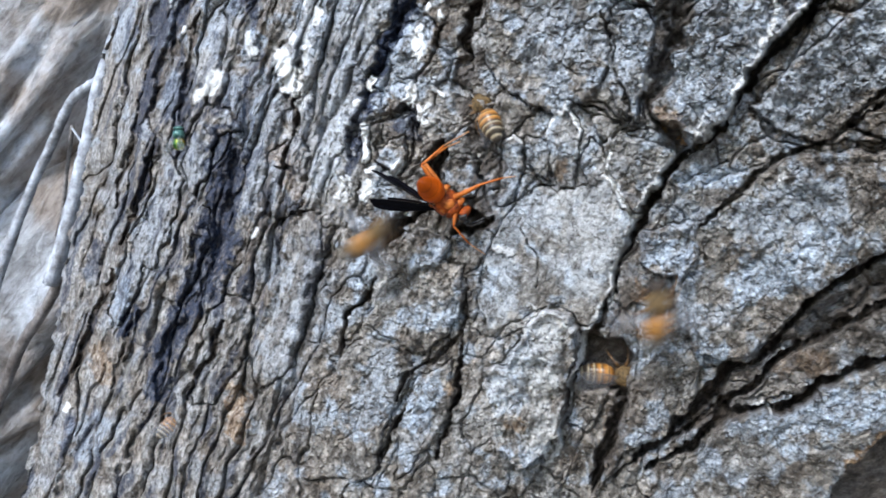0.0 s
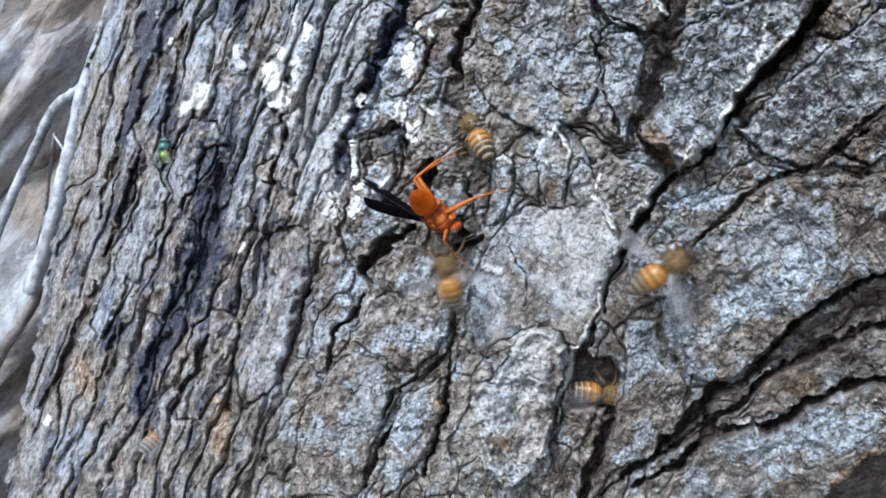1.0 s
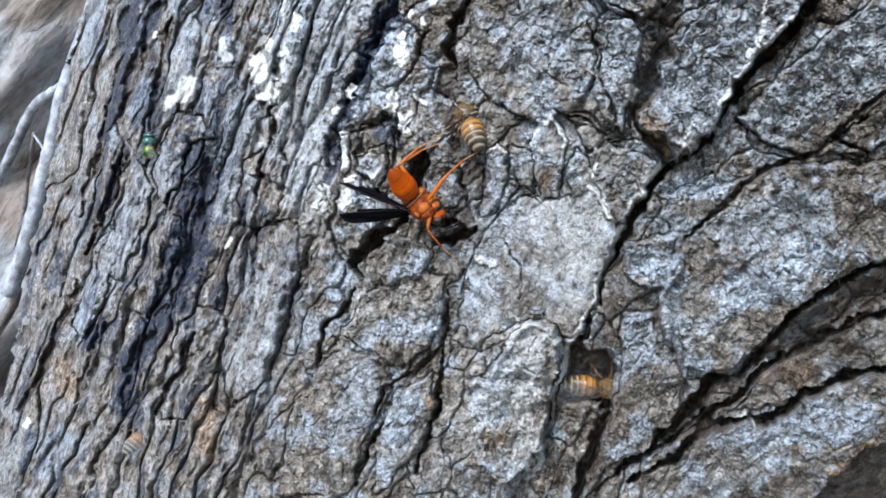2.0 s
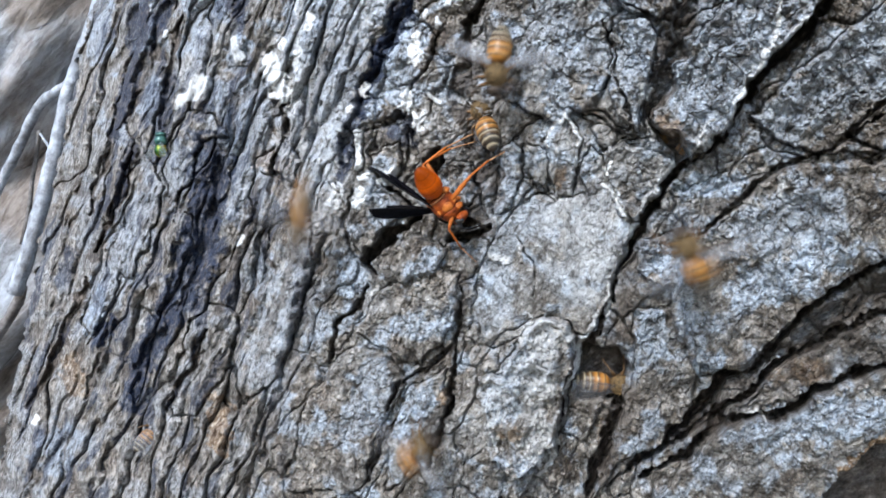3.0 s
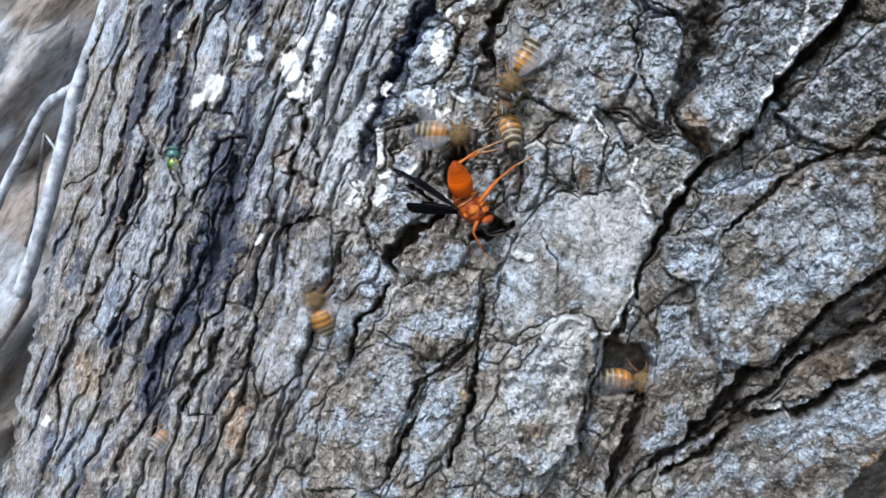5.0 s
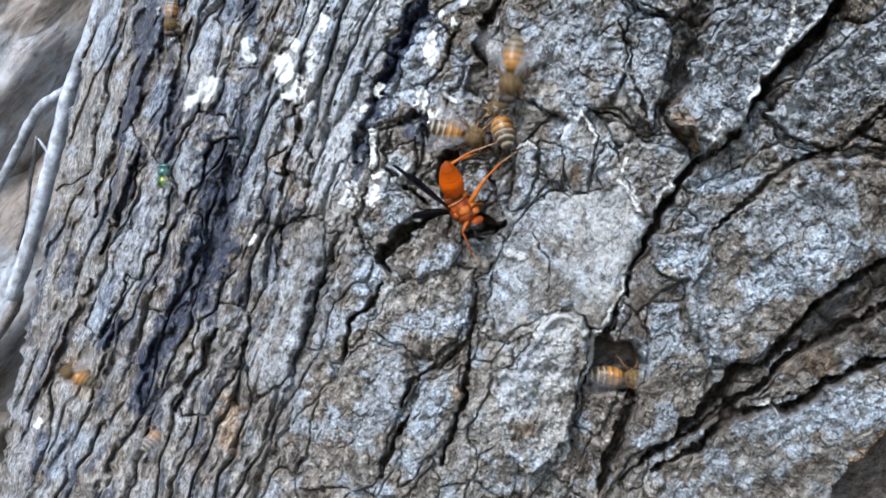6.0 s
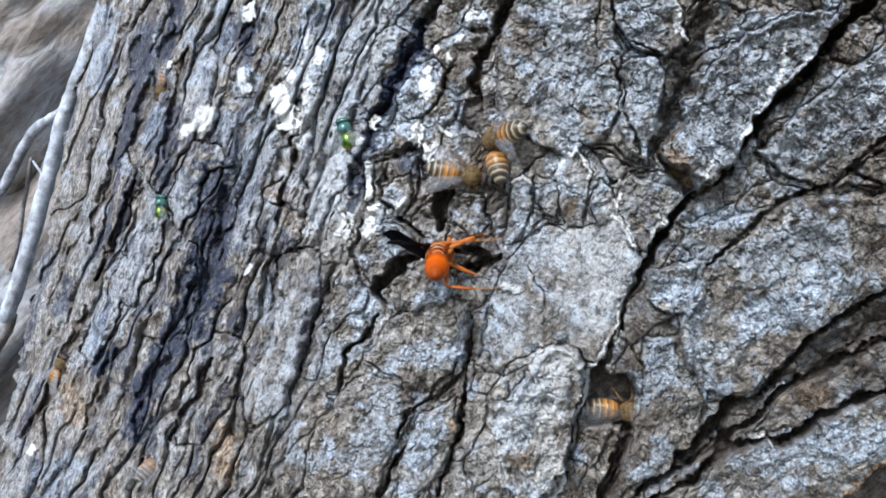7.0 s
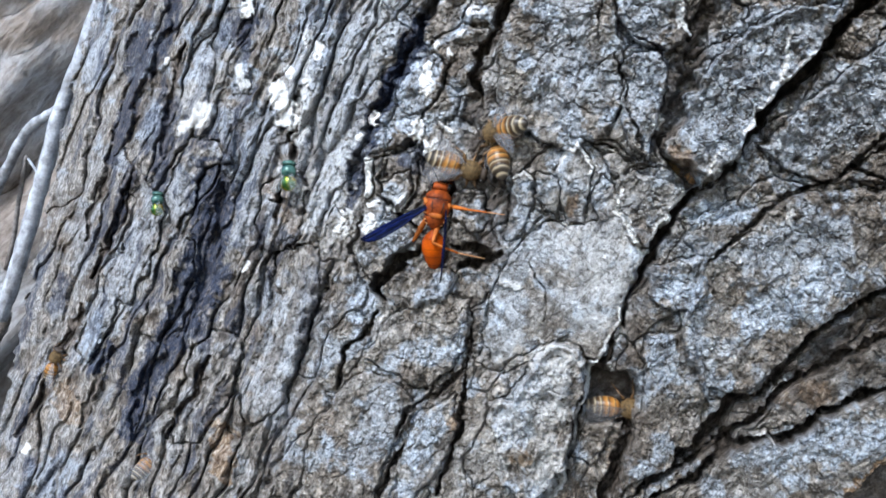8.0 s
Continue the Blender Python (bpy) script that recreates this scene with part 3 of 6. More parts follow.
patch(PALE, [(1050, 400), (1060, 520)], 70, 0.3)
patch(PALE, [(960, 430), (900, 480), (890, 590)], 40, 0.5)
patch(PALE, [(680, 20), (600, 200), (560, 340)], 46, 0.6)
patch(PALE, [(760, 130), (720, 220)], 25, 0.8)
patch(PALE, [(470, 250), (450, 420)], 40, 0.5)
patch(PALE, [(340, 330), (260, 420), (200, 560)], 38, 0.45)
patch(PALE, [(540, 560), (480, 700)], 45, 0.5)
patch(PALE, [(1240, 220), (1290, 250)], 60, 0.8)
patch(PALE, [(1300, 170), (1370, 120)], 55, 0.8)
patch(PALE, [(1470, 220), (1390, 290)], 50, 0.7)
patch(PALE, [(1130, 170), (1150, 120)], 40, 0.7)
patch(PALE, [(1560, 150), (1660, 80)], 60, 0.7)
patch(PALE, [(1010, 130), (1060, 160)], 40, 0.6)
patch(PALE, [(1350, 460), (1450, 420)], 50, 0.7)
patch(PALE, [(1170, 850), (1130, 840)], 20, 0.8)
patch(PALE, [(560, 40), (540, 140)], 40, 0.8)
patch(PALE, [(640, 60), (600, 190)], 40, 0.7)
patch(PALE, [(380, 60), (350, 140)], 26, 0.7)
patch(PALE, [(180, 60), (170, 140)], 22, 0.6)
patch(PALE, [(450, 220), (430, 300)], 34, 0.7)
patch(PALE, [(590, 250), (570, 360)], 36, 0.7)
patch(PALE, [(1500, 200), (1620, 120)], 60, 0.6)
patch(PALE, [(1150, 20), (1120, 60)], 36, 0.7)
patch(PALE, [(1000, 40), (980, 180)], 50, 0.5)
patch(PALE, [(1330, 60), (1420, 50)], 40, 0.7)
patch(PALE, [(1130, 150), (1130, 230)], 26, 0.6)
patch(PALE, [(190, 470), (215, 440)], 14, 0.6)
PALE = np.maximum(PALE, smooth(0.05, 0.55, fbm(GA / 60, GB / 60, 63, 5)) * (0.85 - 0.12 * smooth(1130, 1200, GA) - 0.55 * LEFT * smooth(250, 480, GB + 0.3 * GA)))
patch(STAIN, [(392, 335), (385, 430), (352, 545), (320, 600)], 34, 0.92)
patch(STAIN, [(300, 610), (250, 700), (240, 770)], 24, 0.9)
patch(STAIN, [(262, 60), (240, 180), (205, 290)], 13, 0.75)
patch(STAIN, [(310, 190), (290, 300)], 14, 0.7)
patch(STAIN, [(120, 500), (108, 545)], 14, 0.7)
patch(STAIN, [(230, 330), (205, 430)], 8, 0.7)
patch(STAIN, [(500, 420), (470, 520)], 7, 0.6)
patch(STAIN, [(188, 632), (180, 650)], 22, 0.95)
patch(STAIN, [(745, 40), (725, 110), (680, 190), (645, 260), (622, 340)], 15, 0.95)
patch(STAIN, [(292, 270), (285, 330)], 14, 0.8)
patch(STAIN, [(448, 40), (428, 100)], 12, 0.9)
patch(STAIN, [(370, 240), (385, 245)], 9, 0.8)
patch(STAIN, [(735, 275), (745, 300), (720, 290)], 16, 0.7)
patch(STAIN, [(270, 90), (260, 110)], 14, 0.7)
patch(STAIN, [(225, 240), (215, 260)], 12, 0.6)
patch(STAIN, [(640, 300), (620, 380)], 9, 0.8)
patch(STAIN, [(376, 325), (364, 430), (338, 540)], 30, 0.9, 0.7)
patch(STAIN, [(305, 590), (290, 645)], 22, 0.95, 0.4)
patch(STAIN, [(252, 680), (240, 748)], 20, 0.95, 0.4)
patch(STAIN, [(312, -20), (306, 50), (286, 100)], 15, 0.85, 0.4)
patch(STAIN, [(248, 70), (238, 130)], 12, 0.8, 0.4)
patch(STAIN, [(738, 50), (708, 112), (680, 180), (648, 262)], 14, 1, 0.4)
patch(STAIN, [(446, 20), (428, 110)], 13, 0.8, 0.4)
patch(STAIN, [(560, 480), (540, 600)], 16, 0.45, 0.6)
STAIN = np.maximum(STAIN, LEFT * smooth(0.2, 0.5, fbm(ACROSS / 26, ALONG / 170, 83, 4)) * 0.7)
patch(WARM, [(395, 770), (400, 840)], 22, 0.75)
patch(WARM, [(120, 700), (135, 730)], 22, 0.55)
patch(WARM, [(1012, 355), (1010, 385)], 8, 0.6)
patch(WARM, [(520, 300), (500, 345)], 18, 0.3)
patch(WARM, [(480, 330), (515, 350)], 20, 0.4)
patch(WARM, [(1380, 705), (1450, 700)], 20, 0.55)
patch(WARM, [(1500, 872), (1560, 828)], 12, 0.9)
patch(WARM, [(1090, 800), (1080, 870)], 12, 0.5)
patch(WARM, [(1190, 275), (1225, 310)], 10, 0.6)
patch(WARM, [(810, 745), (800, 755)], 9, 0.6)
patch(WARM, [(905, 800), (930, 815)], 10, 0.5)
patch(WHITE, [(490, 168), (502, 195), (512, 218)], 20, 1, 0.42)
patch(WHITE, [(515, 135), (510, 140)], 11, 1, 0.42)
patch(WHITE, [(548, 145), (540, 165)], 8, 0.9, 0.42)
patch(WHITE, [(330, 235), (345, 225), (370, 195)], 13, 0.85, 0.42)
patch(WHITE, [(654, 290), (652, 345)], 7, 1, 0.42)
patch(WHITE, [(757, 130), (755, 165)], 9, 1, 0.42)
patch(WHITE, [(815, 70), (810, 75)], 5, 1, 0.42)
patch(WHITE, [(745, 230), (735, 245)], 9, 1, 0.42)
patch(WHITE, [(785, 230), (795, 240)], 6, 0.9, 0.42)
patch(WHITE, [(660, 218), (664, 212)], 7, 1, 0.42)
patch(WHITE, [(638, 247), (632, 250)], 5, 1, 0.42)
patch(WHITE, [(445, 15), (438, 30)], 10, 0.9, 0.42)
patch(WHITE, [(765, 265), (755, 280)], 8, 0.8, 0.42)
patch(WHITE, [(425, 130), (432, 160)], 9, 0.8, 0.42)
patch(WHITE, [(895, 505), (912, 510)], 11, 0.62, 0.42)
patch(WHITE, [(700, 365), (715, 355)], 8, 0.8, 0.42)
patch(WHITE, [(655, 395), (645, 410)], 8, 0.7, 0.42)
patch(WHITE, [(1385, 70), (1378, 130)], 3, 0.9, 0.42)
patch(WHITE, [(1200, 60), (1192, 20)], 3, 0.8, 0.42)
patch(WHITE, [(1160, 220), (1155, 230)], 9, 0.8, 0.42)
patch(WHITE, [(1390, 375), (1385, 400)], 8, 0.7, 0.42)
patch(WHITE, [(520, 330), (500, 300)], 9, 0.4, 0.42)
patch(WHITE, [(610, 420), (620, 380)], 6, 0.7, 0.42)
patch(WHITE, [(775, 85), (770, 90)], 5, 0.9, 0.42)
patch(WHITE, [(305, 110), (302, 116)], 6, 0.9, 0.42)
patch(WHITE, [(1175, 395), (1160, 410)], 8, 0.8, 0.42)
patch(WHITE, [(60, 790), (52, 800)], 5, 0.9, 0.42)
patch(WHITE, [(440, 470), (435, 485)], 5, 0.9, 0.42)
patch(WHITE, [(850, 30), (830, 35)], 4, 0.8, 0.42)
patch(WHITE, [(1020, 450), (1075, 450), (1060, 540)], 50, 0.26, 0.42)
patch(WHITE, [(990, 640), (975, 690), (960, 760)], 34, 0.28, 0.42)
patch(WHITE, [(900, 640), (860, 800)], 40, 0.15, 0.42)
patch(WHITE, [(1090, 350), (1096, 385), (1117, 422), (1131, 460), (1114, 515), (1098, 545), (1088, 598)], 4.5, 0.7, 0.42)
patch(WHITE, [(520, 150), (600, 260)], 50, 0.22, 0.42)
patch(WHITE, [(560, 330), (600, 440)], 40, 0.2, 0.42)
patch(WHITE, [(660, 30), (630, 120)], 40, 0.2, 0.42)
patch(WHITE, [(400, 120), (350, 180)], 30, 0.2, 0.42)
patch(WHITE, [(988, 312), (1000, 284), (1015, 267), (1032, 278), (1044, 304), (1035, 345)], 2.2, 0.7, 0.42)
patch(WHITE, [(1092, 345), (1094, 370)], 4, 0.7, 0.42)
patch(WHITE, [(948, 640), (985, 608), (1020, 622), (1040, 672), (1028, 720)], 3, 0.5, 0.42)
patch(WHITE, [(1435, 108), (1382, 150), (1342, 200), (1316, 250), (1262, 325)], 3.5, 0.55, 0.42)
patch(WHITE, [(1205, 345), (1172, 400), (1138, 442)], 4, 0.6, 0.42)
patch(WHITE, [(908, 322), (925, 311), (943, 322)], 2, 0.5, 0.42)

# white droppings and blue-white crusts above the hollow
patch(WHITE, [(656, 288), (652, 320), (648, 350)], 7, 1, 0.2)
patch(WHITE, [(540, 300), (562, 400), (600, 310)], 30, 0.3, 0.6)
patch(WARM, [(510, 330), (520, 400)], 22, 0.35)
patch(WHITE, [(736, 222), (728, 250)], 6, 1, 0.5)
patch(WHITE, [(750, 262), (762, 286)], 6, 1, 0.5)
patch(WHITE, [(718, 350), (712, 372), (690, 374)], 6, 1, 0.5)
patch(WHITE, [(672, 366), (655, 372)], 5, 1, 0.5)
patch(WHITE, [(660, 392), (650, 414)], 8, 1, 0.5)
patch(WHITE, [(608, 385), (598, 418)], 5, 0.9, 0.5)
patch(WHITE, [(760, 125), (757, 168)], 7, 1, 0.5)
patch(WHITE, [(668, 215), (662, 228)], 6, 1, 0.5)
patch(WHITE, [(790, 110), (796, 92)], 4, 0.9, 0.5)
patch(WHITE, [(838, 20), (826, 34)], 5, 0.9, 0.5)
patch(PALE, [(742, 90), (715, 140), (690, 215), (676, 250)], 17, 1)
patch(PALE, [(690, 160), (700, 175)], 12, 1)
# pale worn rims of lifted plates
patch(WHITE, [(1192, -10), (1200, 35), (1210, 70)], 3.5, 0.95, 0.3)
patch(WHITE, [(1390, 58), (1386, 100), (1378, 146)], 3.5, 0.95, 0.3)
patch(WHITE, [(1436, 104), (1400, 140), (1362, 158), (1345, 196), (1312, 240), (1300, 290)], 4, 0.85, 0.5)
patch(WHITE, [(1276, 268), (1262, 292), (1244, 322)], 3, 0.85, 0.4)
patch(WHITE, [(1208, 345), (1190, 372), (1166, 412)], 5, 0.85, 0.5)
patch(WHITE, [(1096, 348), (1092, 384), (1114, 408), (1126, 442)], 4.5, 0.95, 0.5)
patch(WHITE, [(1142, 452), (1122, 490), (1098, 545), (1089, 606)], 4.5, 0.9, 0.5)
patch(WHITE, [(1076, 602), (1050, 650), (1036, 690), (1020, 742), (1010, 800), (996, 850), (972, 890)], 4.5, 0.8, 0.6)
patch(WHITE, [(986, 312), (1000, 282), (1014, 265), (1032, 280), (1043, 302), (1036, 346)], 3, 0.9, 0.4)
patch(WHITE, [(938, 652), (962, 622), (986, 612), (1012, 626), (1028, 648)], 4, 0.8, 0.5)
patch(WHITE, [(884, 716), (866, 748), (888, 800), (900, 842)], 3.5, 0.7, 0.6)
patch(WHITE, [(940, 735), (975, 745), (990, 720)], 16, 0.55, 0.6)
patch(WHITE, [(960, 640), (990, 660), (930, 700)], 24, 0.4, 0.6)
patch(WHITE, [(980, 800), (960, 850)], 24, 0.5, 0.7)
patch(WHITE, [(900, 740), (880, 820)], 26, 0.35, 0.7)
patch(PALE, [(930, 690), (900, 760)], 30, 0.8)
patch(WHITE, [(910, 318), (926, 310), (944, 322)], 2.5, 0.8, 0.4)
patch(WHITE, [(1365, 698), (1388, 680)], 3, 0.9, 0.3)
patch(WHITE, [(1320, 782), (1350, 776), (1366, 786)], 3, 0.7, 0.4)
patch(WHITE, [(455, 730), (520, 560), (545, 470)], 26, 0.14, 0.8)
patch(WHITE, [(548, 60), (545, 150), (530, 200)], 8, 0.6, 0.6)
patch(WHITE, [(566, 90), (560, 110)], 9, 0.95, 0.5)
patch(WHITE, [(545, 215), (530, 250)], 12, 0.6, 0.6)
patch(PALE, [(430, 120), (420, 165)], 15, 1)

# crusts lie on the bark and fill its small gaps
relief += WHITE * (np.maximum(relief, 0.6) - relief) * 0.5 + 0.15 * WHITE


def build_trunk(mat):
    """The bark, split along its plates, under one trunk; the far side of the sheet bends back to close the trunk's outline."""
    trunk = tagged(new("tree_trunk"), "old grey tree trunk with deeply cracked scaly bark", "tree trunk")
    rim = 158 - 0.22 * (GB - 60) + 10 * fbm(GB / 35, GB / 90 + 4, 77, 4)
    past = np.maximum(rim - GA, 0)
    base = chart(np.maximum(GA, rim), GB)
    way = growth(np.maximum(GA, rim), GB)
    pts = base + way * (relief * np.exp(-past / 60) / 1000)[..., None]
    pts[..., 1] += past * 0.0010
    pts[..., 0] += past * 0.00052
    rows, cols = GA.shape
    pid = np.where(past > 8, 1, plate_id)
    flat, cover = pts.reshape(-1, 3), np.stack([PALE, STAIN, WARM, WHITE], -1).reshape(-1, 4)
    inner_shade, fibre = INNER_SHADE.ravel(), smooth(0.25, 0.75, LEFT).ravel()
    idx = np.arange(rows * cols).reshape(rows, cols)
    quads = np.stack([idx[:-1, :-1], idx[1:, :-1], idx[1:, 1:], idx[:-1, 1:]], -1).reshape(-1, 4)
    same = pid[:-1, :-1]
    code = np.arange(same.size).reshape(same.shape)
    for _ in range(400):
        old = code.copy()
        for one, two in ((np.s_[:, 1:], np.s_[:, :-1]), (np.s_[1:], np.s_[:-1])):
            low = np.where(same[one] == same[two], np.minimum(code[one], code[two]), -1)
            code[one] = np.where(low >= 0, low, code[one])
            code[two] = np.where(low >= 0, np.minimum(low, code[two]), code[two])
        code = code.ravel()[code]
        if np.array_equal(old, code):
            break
    code = code.ravel()
    kinds, number = np.unique(code, return_inverse=True)
    counts = np.bincount(number)
    small = counts < 440
    number = np.where(small[number], len(kinds), number)
    order = np.argsort(number, kind="stable")
    for chunk in np.split(order, np.nonzero(np.diff(number[order]))[0] + 1):
        q = quads[chunk]
        used, local = np.unique(q, return_inverse=True)
        me = bpy.data.meshes.new("bark_plate")
        me.vertices.add(len(used))
        me.vertices.foreach_set("co", flat[used].astype(np.float32).ravel())
        me.loops.add(q.size)
        me.loops.foreach_set("vertex_index", local.astype(np.int32).ravel())
        me.polygons.add(len(q))
        me.polygons.foreach_set("loop_start", np.arange(0, q.size, 4, dtype=np.int32))
        att = me.attributes.new("cover", "FLOAT_COLOR", "POINT")
        att.data.foreach_set("color", cover[used].astype(np.float32).ravel())
        raw = me.attributes.new("inner_shade", "FLOAT", "POINT")
        raw.data.foreach_set("value", inner_shade[used].astype(np.float32))
        raw = me.attributes.new("fibre", "FLOAT", "POINT")
        raw.data.foreach_set("value", fibre[used].astype(np.float32))
        me.update(calc_edges=True)
        me.materials.append(mat)
        rest = number[chunk[0]] == len(kinds)
        ob = new("small_bark" if rest else "bark_plate", me)
        ob.parent = trunk
        if rest:
            tagged(ob, kind="stuff")
    return trunk


BARK = bark_material()
trunk = build_trunk(BARK)


# ---- helpers for things ----
def part(name, bm, mat, parent=None, label="", soft=True):
    """One mesh object from a bmesh, under its thing or part."""
    me = bpy.data.meshes.new(name)
    bm.to_mesh(me)
    bm.free()
    if soft:
        me.shade_smooth()
    me.materials.append(mat)
    ob = new(name, me)
    ob.parent = parent
    return tagged(ob, label)


def rings_mesh(rings, cap=True):
    """Closed rings of points, joined in order."""
    bm = bmesh.new()
    vs = [[bm.verts.new(p) for p in ring] for ring in rings]
    n = len(vs[0])
    for r0, r1 in zip(vs, vs[1:]):
        for k in range(n):
            bm.faces.new((r0[k], r0[(k + 1) % n], r1[(k + 1) % n], r1[k]))
    if cap:
        bm.faces.new(vs[0][::-1])
        bm.faces.new(vs[-1])
    bmesh.ops.recalc_face_normals(bm, faces=bm.faces)
    return bm


def tube(points, radii, sides=8, rough=0.0, seed=0):
    """A tapered tube along a bent line; rough: how uneven its skin is."""
    pts = [Vector(p) for p in points]
    rings, side = [], Vector((0.3, 0.2, 0.9))
    for k, p in enumerate(pts):
        way = (pts[min(k + 1, len(pts) - 1)] - pts[max(k - 1, 0)]).normalized()
        u = way.cross(side).normalized()
        v = way.cross(u)
        r = radii[k] if isinstance(radii, (list, tuple)) else radii
        ring = []
        for s in range(sides):
            ang = 2 * math.pi * s / sides
            w = 1 + rough * noise.noise(Vector((s * 1.3 + seed, k * 0.7, 3.1)))
            ring.append(p + (u * math.cos(ang) + v * math.sin(ang)) * r * w)
        rings.append(ring)
    return rings_mesh(rings)


def bent(points, steps=5):
    """A smooth line through the points."""
    pts = [Vector(p) for p in points]
    out = []
    for k in range(len(pts) - 1):
        p0, p1, p2, p3 = pts[max(k - 1, 0)], pts[k], pts[k + 1], pts[min(k + 2, len(pts) - 1)]
        for s in range(steps):
            t = s / steps
            out.append(0.5 * (2 * p1 + (p2 - p0) * t + (2 * p0 - 5 * p1 + 4 * p2 - p3) * t * t + (3 * p1 - p0 - 3 * p2 + p3) * t**3))
    return out + [pts[-1]]


def lathe(profile, sides=16, sy=1.0, sz=1.0, sag=None):
    """A body of revolution along x from (x, radius) pairs; sy, sz: its flattening; sag: a bend of its axis."""
    rings = []
    for x, r in profile:
        dz = sag(x) if sag else 0
        rings.append([(x, r * sy * math.cos(2 * math.pi * s / sides), r * sz * math.sin(2 * math.pi * s / sides) + dz) for s in range(sides)])
    return rings_mesh(rings)


def sheet(name, xs, ys, place, mat, parent=None, label=""):
    """A grid of points place(x, y) as one mesh."""
    gx, gy = np.meshgrid(xs, ys)
    pts = place(gx, gy).reshape(-1, 3)
    idx = np.arange(gx.size).reshape(gx.shape)
    quads = np.stack([idx[:-1, :-1], idx[1:, :-1], idx[1:, 1:], idx[:-1, 1:]], -1).reshape(-1, 4)
    me = bpy.data.meshes.new(name)
    me.from_pydata(pts.tolist(), [], quads.tolist())
    me.shade_smooth()
    me.materials.append(mat)
    ob = new(name, me)
    ob.parent = parent
    return tagged(ob, label)


# ---- ground, the trunk's body, the root behind ----
def ground_material():
    mat, t, bsdf = shader("leaf_litter", 0.95, 0.1)
    col = ramp(t, noise_node(t, 9, 10, 0.75), [(0.3, (0.05, 0.036, 0.025)), (0.5, (0.13, 0.10, 0.07)), (0.7, (0.25, 0.20, 0.14))])
    t.links.new(col, bsdf.inputs["Base Color"])
    bumped(t, bsdf, noise_node(t, 25, 10, 0.75), 0.02)
    return mat


def root_material():
    mat, t, bsdf = shader("weathered_root", 0.9, 0.15)
    fibre = noise_node(t, 26, 7, 0.6, (1.0, 1.0, 0.12), -42)
    blot = noise_node(t, 14, 5, 0.6)
    grit = noise_node(t, 120, 8, 0.7, (1.0, 1.0, 0.4), -42)
    col = ramp(t, fibre, [(0.34, (0.19, 0.19, 0.20)), (0.46, (0.36, 0.37, 0.39)), (0.58, (0.50, 0.53, 0.58)), (0.72, (0.64, 0.68, 0.75))])
    col = mixed(t, 1.0, col, ramp(t, blot, [(0.42, (1, 1, 1)), (0.60, (0.74, 0.62, 0.52))]), "MULTIPLY")
    col = mixed(t, 1.0, col, ramp(t, grit, [(0.34, (0.48, 0.46, 0.45)), (0.50, (0.95, 0.95, 0.95)), (0.66, (1.25, 1.27, 1.30))]), "MULTIPLY")
    t.links.new(col, bsdf.inputs["Base Color"])
    bumped(t, bsdf, math_node(t, "ADD", fibre, math_node(t, "MULTIPLY", grit, 0.7)), 0.008, 1.0)
    return mat


def twig_material(name, tint):
    mat, t, bsdf = shader(name, 0.85, 0.2)
    col = ramp(t, noise_node(t, 160, 6, 0.7), [(0.35, (0.19, 0.195, 0.21)), (0.52, (0.36, 0.38, 0.42)), (0.70, (0.53, 0.57, 0.63))])
    scar = noise_node(t, 60, 6, 0.7, (1.0, 1.0, 0.3), -20)
    col = mixed(t, 1.0, col, ramp(t, scar, [(0.36, (0.45, 0.42, 0.40)), (0.52, (1, 1, 1))]), "MULTIPLY")
    col = mixed(t, 1.0, col, tint, "MULTIPLY")
    t.links.new(col, bsdf.inputs["Base Color"])
    bumped(t, bsdf, noise_node(t, 300, 5, 0.6), 0.001)
    return mat


def ground_height(x, y):
    return 0.02 * fbm(x * 1.5, y * 1.5, 6, 3)


far = np.concatenate([-np.geomspace(60, 0.4, 28), np.linspace(-0.35, 0.35, 15), np.geomspace(0.4, 60, 28)])
tagged(sheet("ground", far, far, lambda x, y: np.stack([x, y, ground_height(x, y)], -1), ground_material()), "brown earth with dry leaf litter", "ground", kind="structure")

CORE = (0.22, 0.30)


def trunk_core(p, z):
    """The round body under the bark: p is the bearing in degrees, z the height."""
    q = np.clip((-111 - p) / 49, 0, 1)
    r = 0.300 + 0.060 * q * (1 - smooth(1.0, 1.6, (-111 - p) / 49)) + 0.35 * np.exp(-z / 0.06) - 0.03 * np.clip(z - 0.7, 0, 3)
    r = r + 0.02 * fbm(p / 7, z * 2.5, 15, 3) * smooth(0.03, 0.3, np.abs(z - 0.45))
    a = np.radians(p)
    return np.stack([CORE[0] + r * np.cos(a), CORE[1] + r * np.sin(a), z], -1)


body = sheet("trunk_body", np.linspace(-270, 90, 181), np.linspace(-0.06, 2.6, 120), trunk_core, BARK, trunk)
body.data.attributes.new("cover", "FLOAT_COLOR", "POINT").data.foreach_set("color", np.zeros(4 * len(body.data.vertices), np.float32))
crown_cut = bmesh.new()
bmesh.ops.create_circle(crown_cut, cap_ends=True, segments=64, radius=0.285, matrix=Matrix.Translation((*CORE, 2.6)))
part("sawn_top", crown_cut, root_material(), trunk, "pale sawn wood")


def beyond(a, b, d):
    """A point d metres in front of the chart's origin, beyond the trunk's outline."""
    return Vector((EYE[0] + (a - 784) / LENS * d, EYE[1] + d, EYE[2] - (b - 441) / LENS * d))


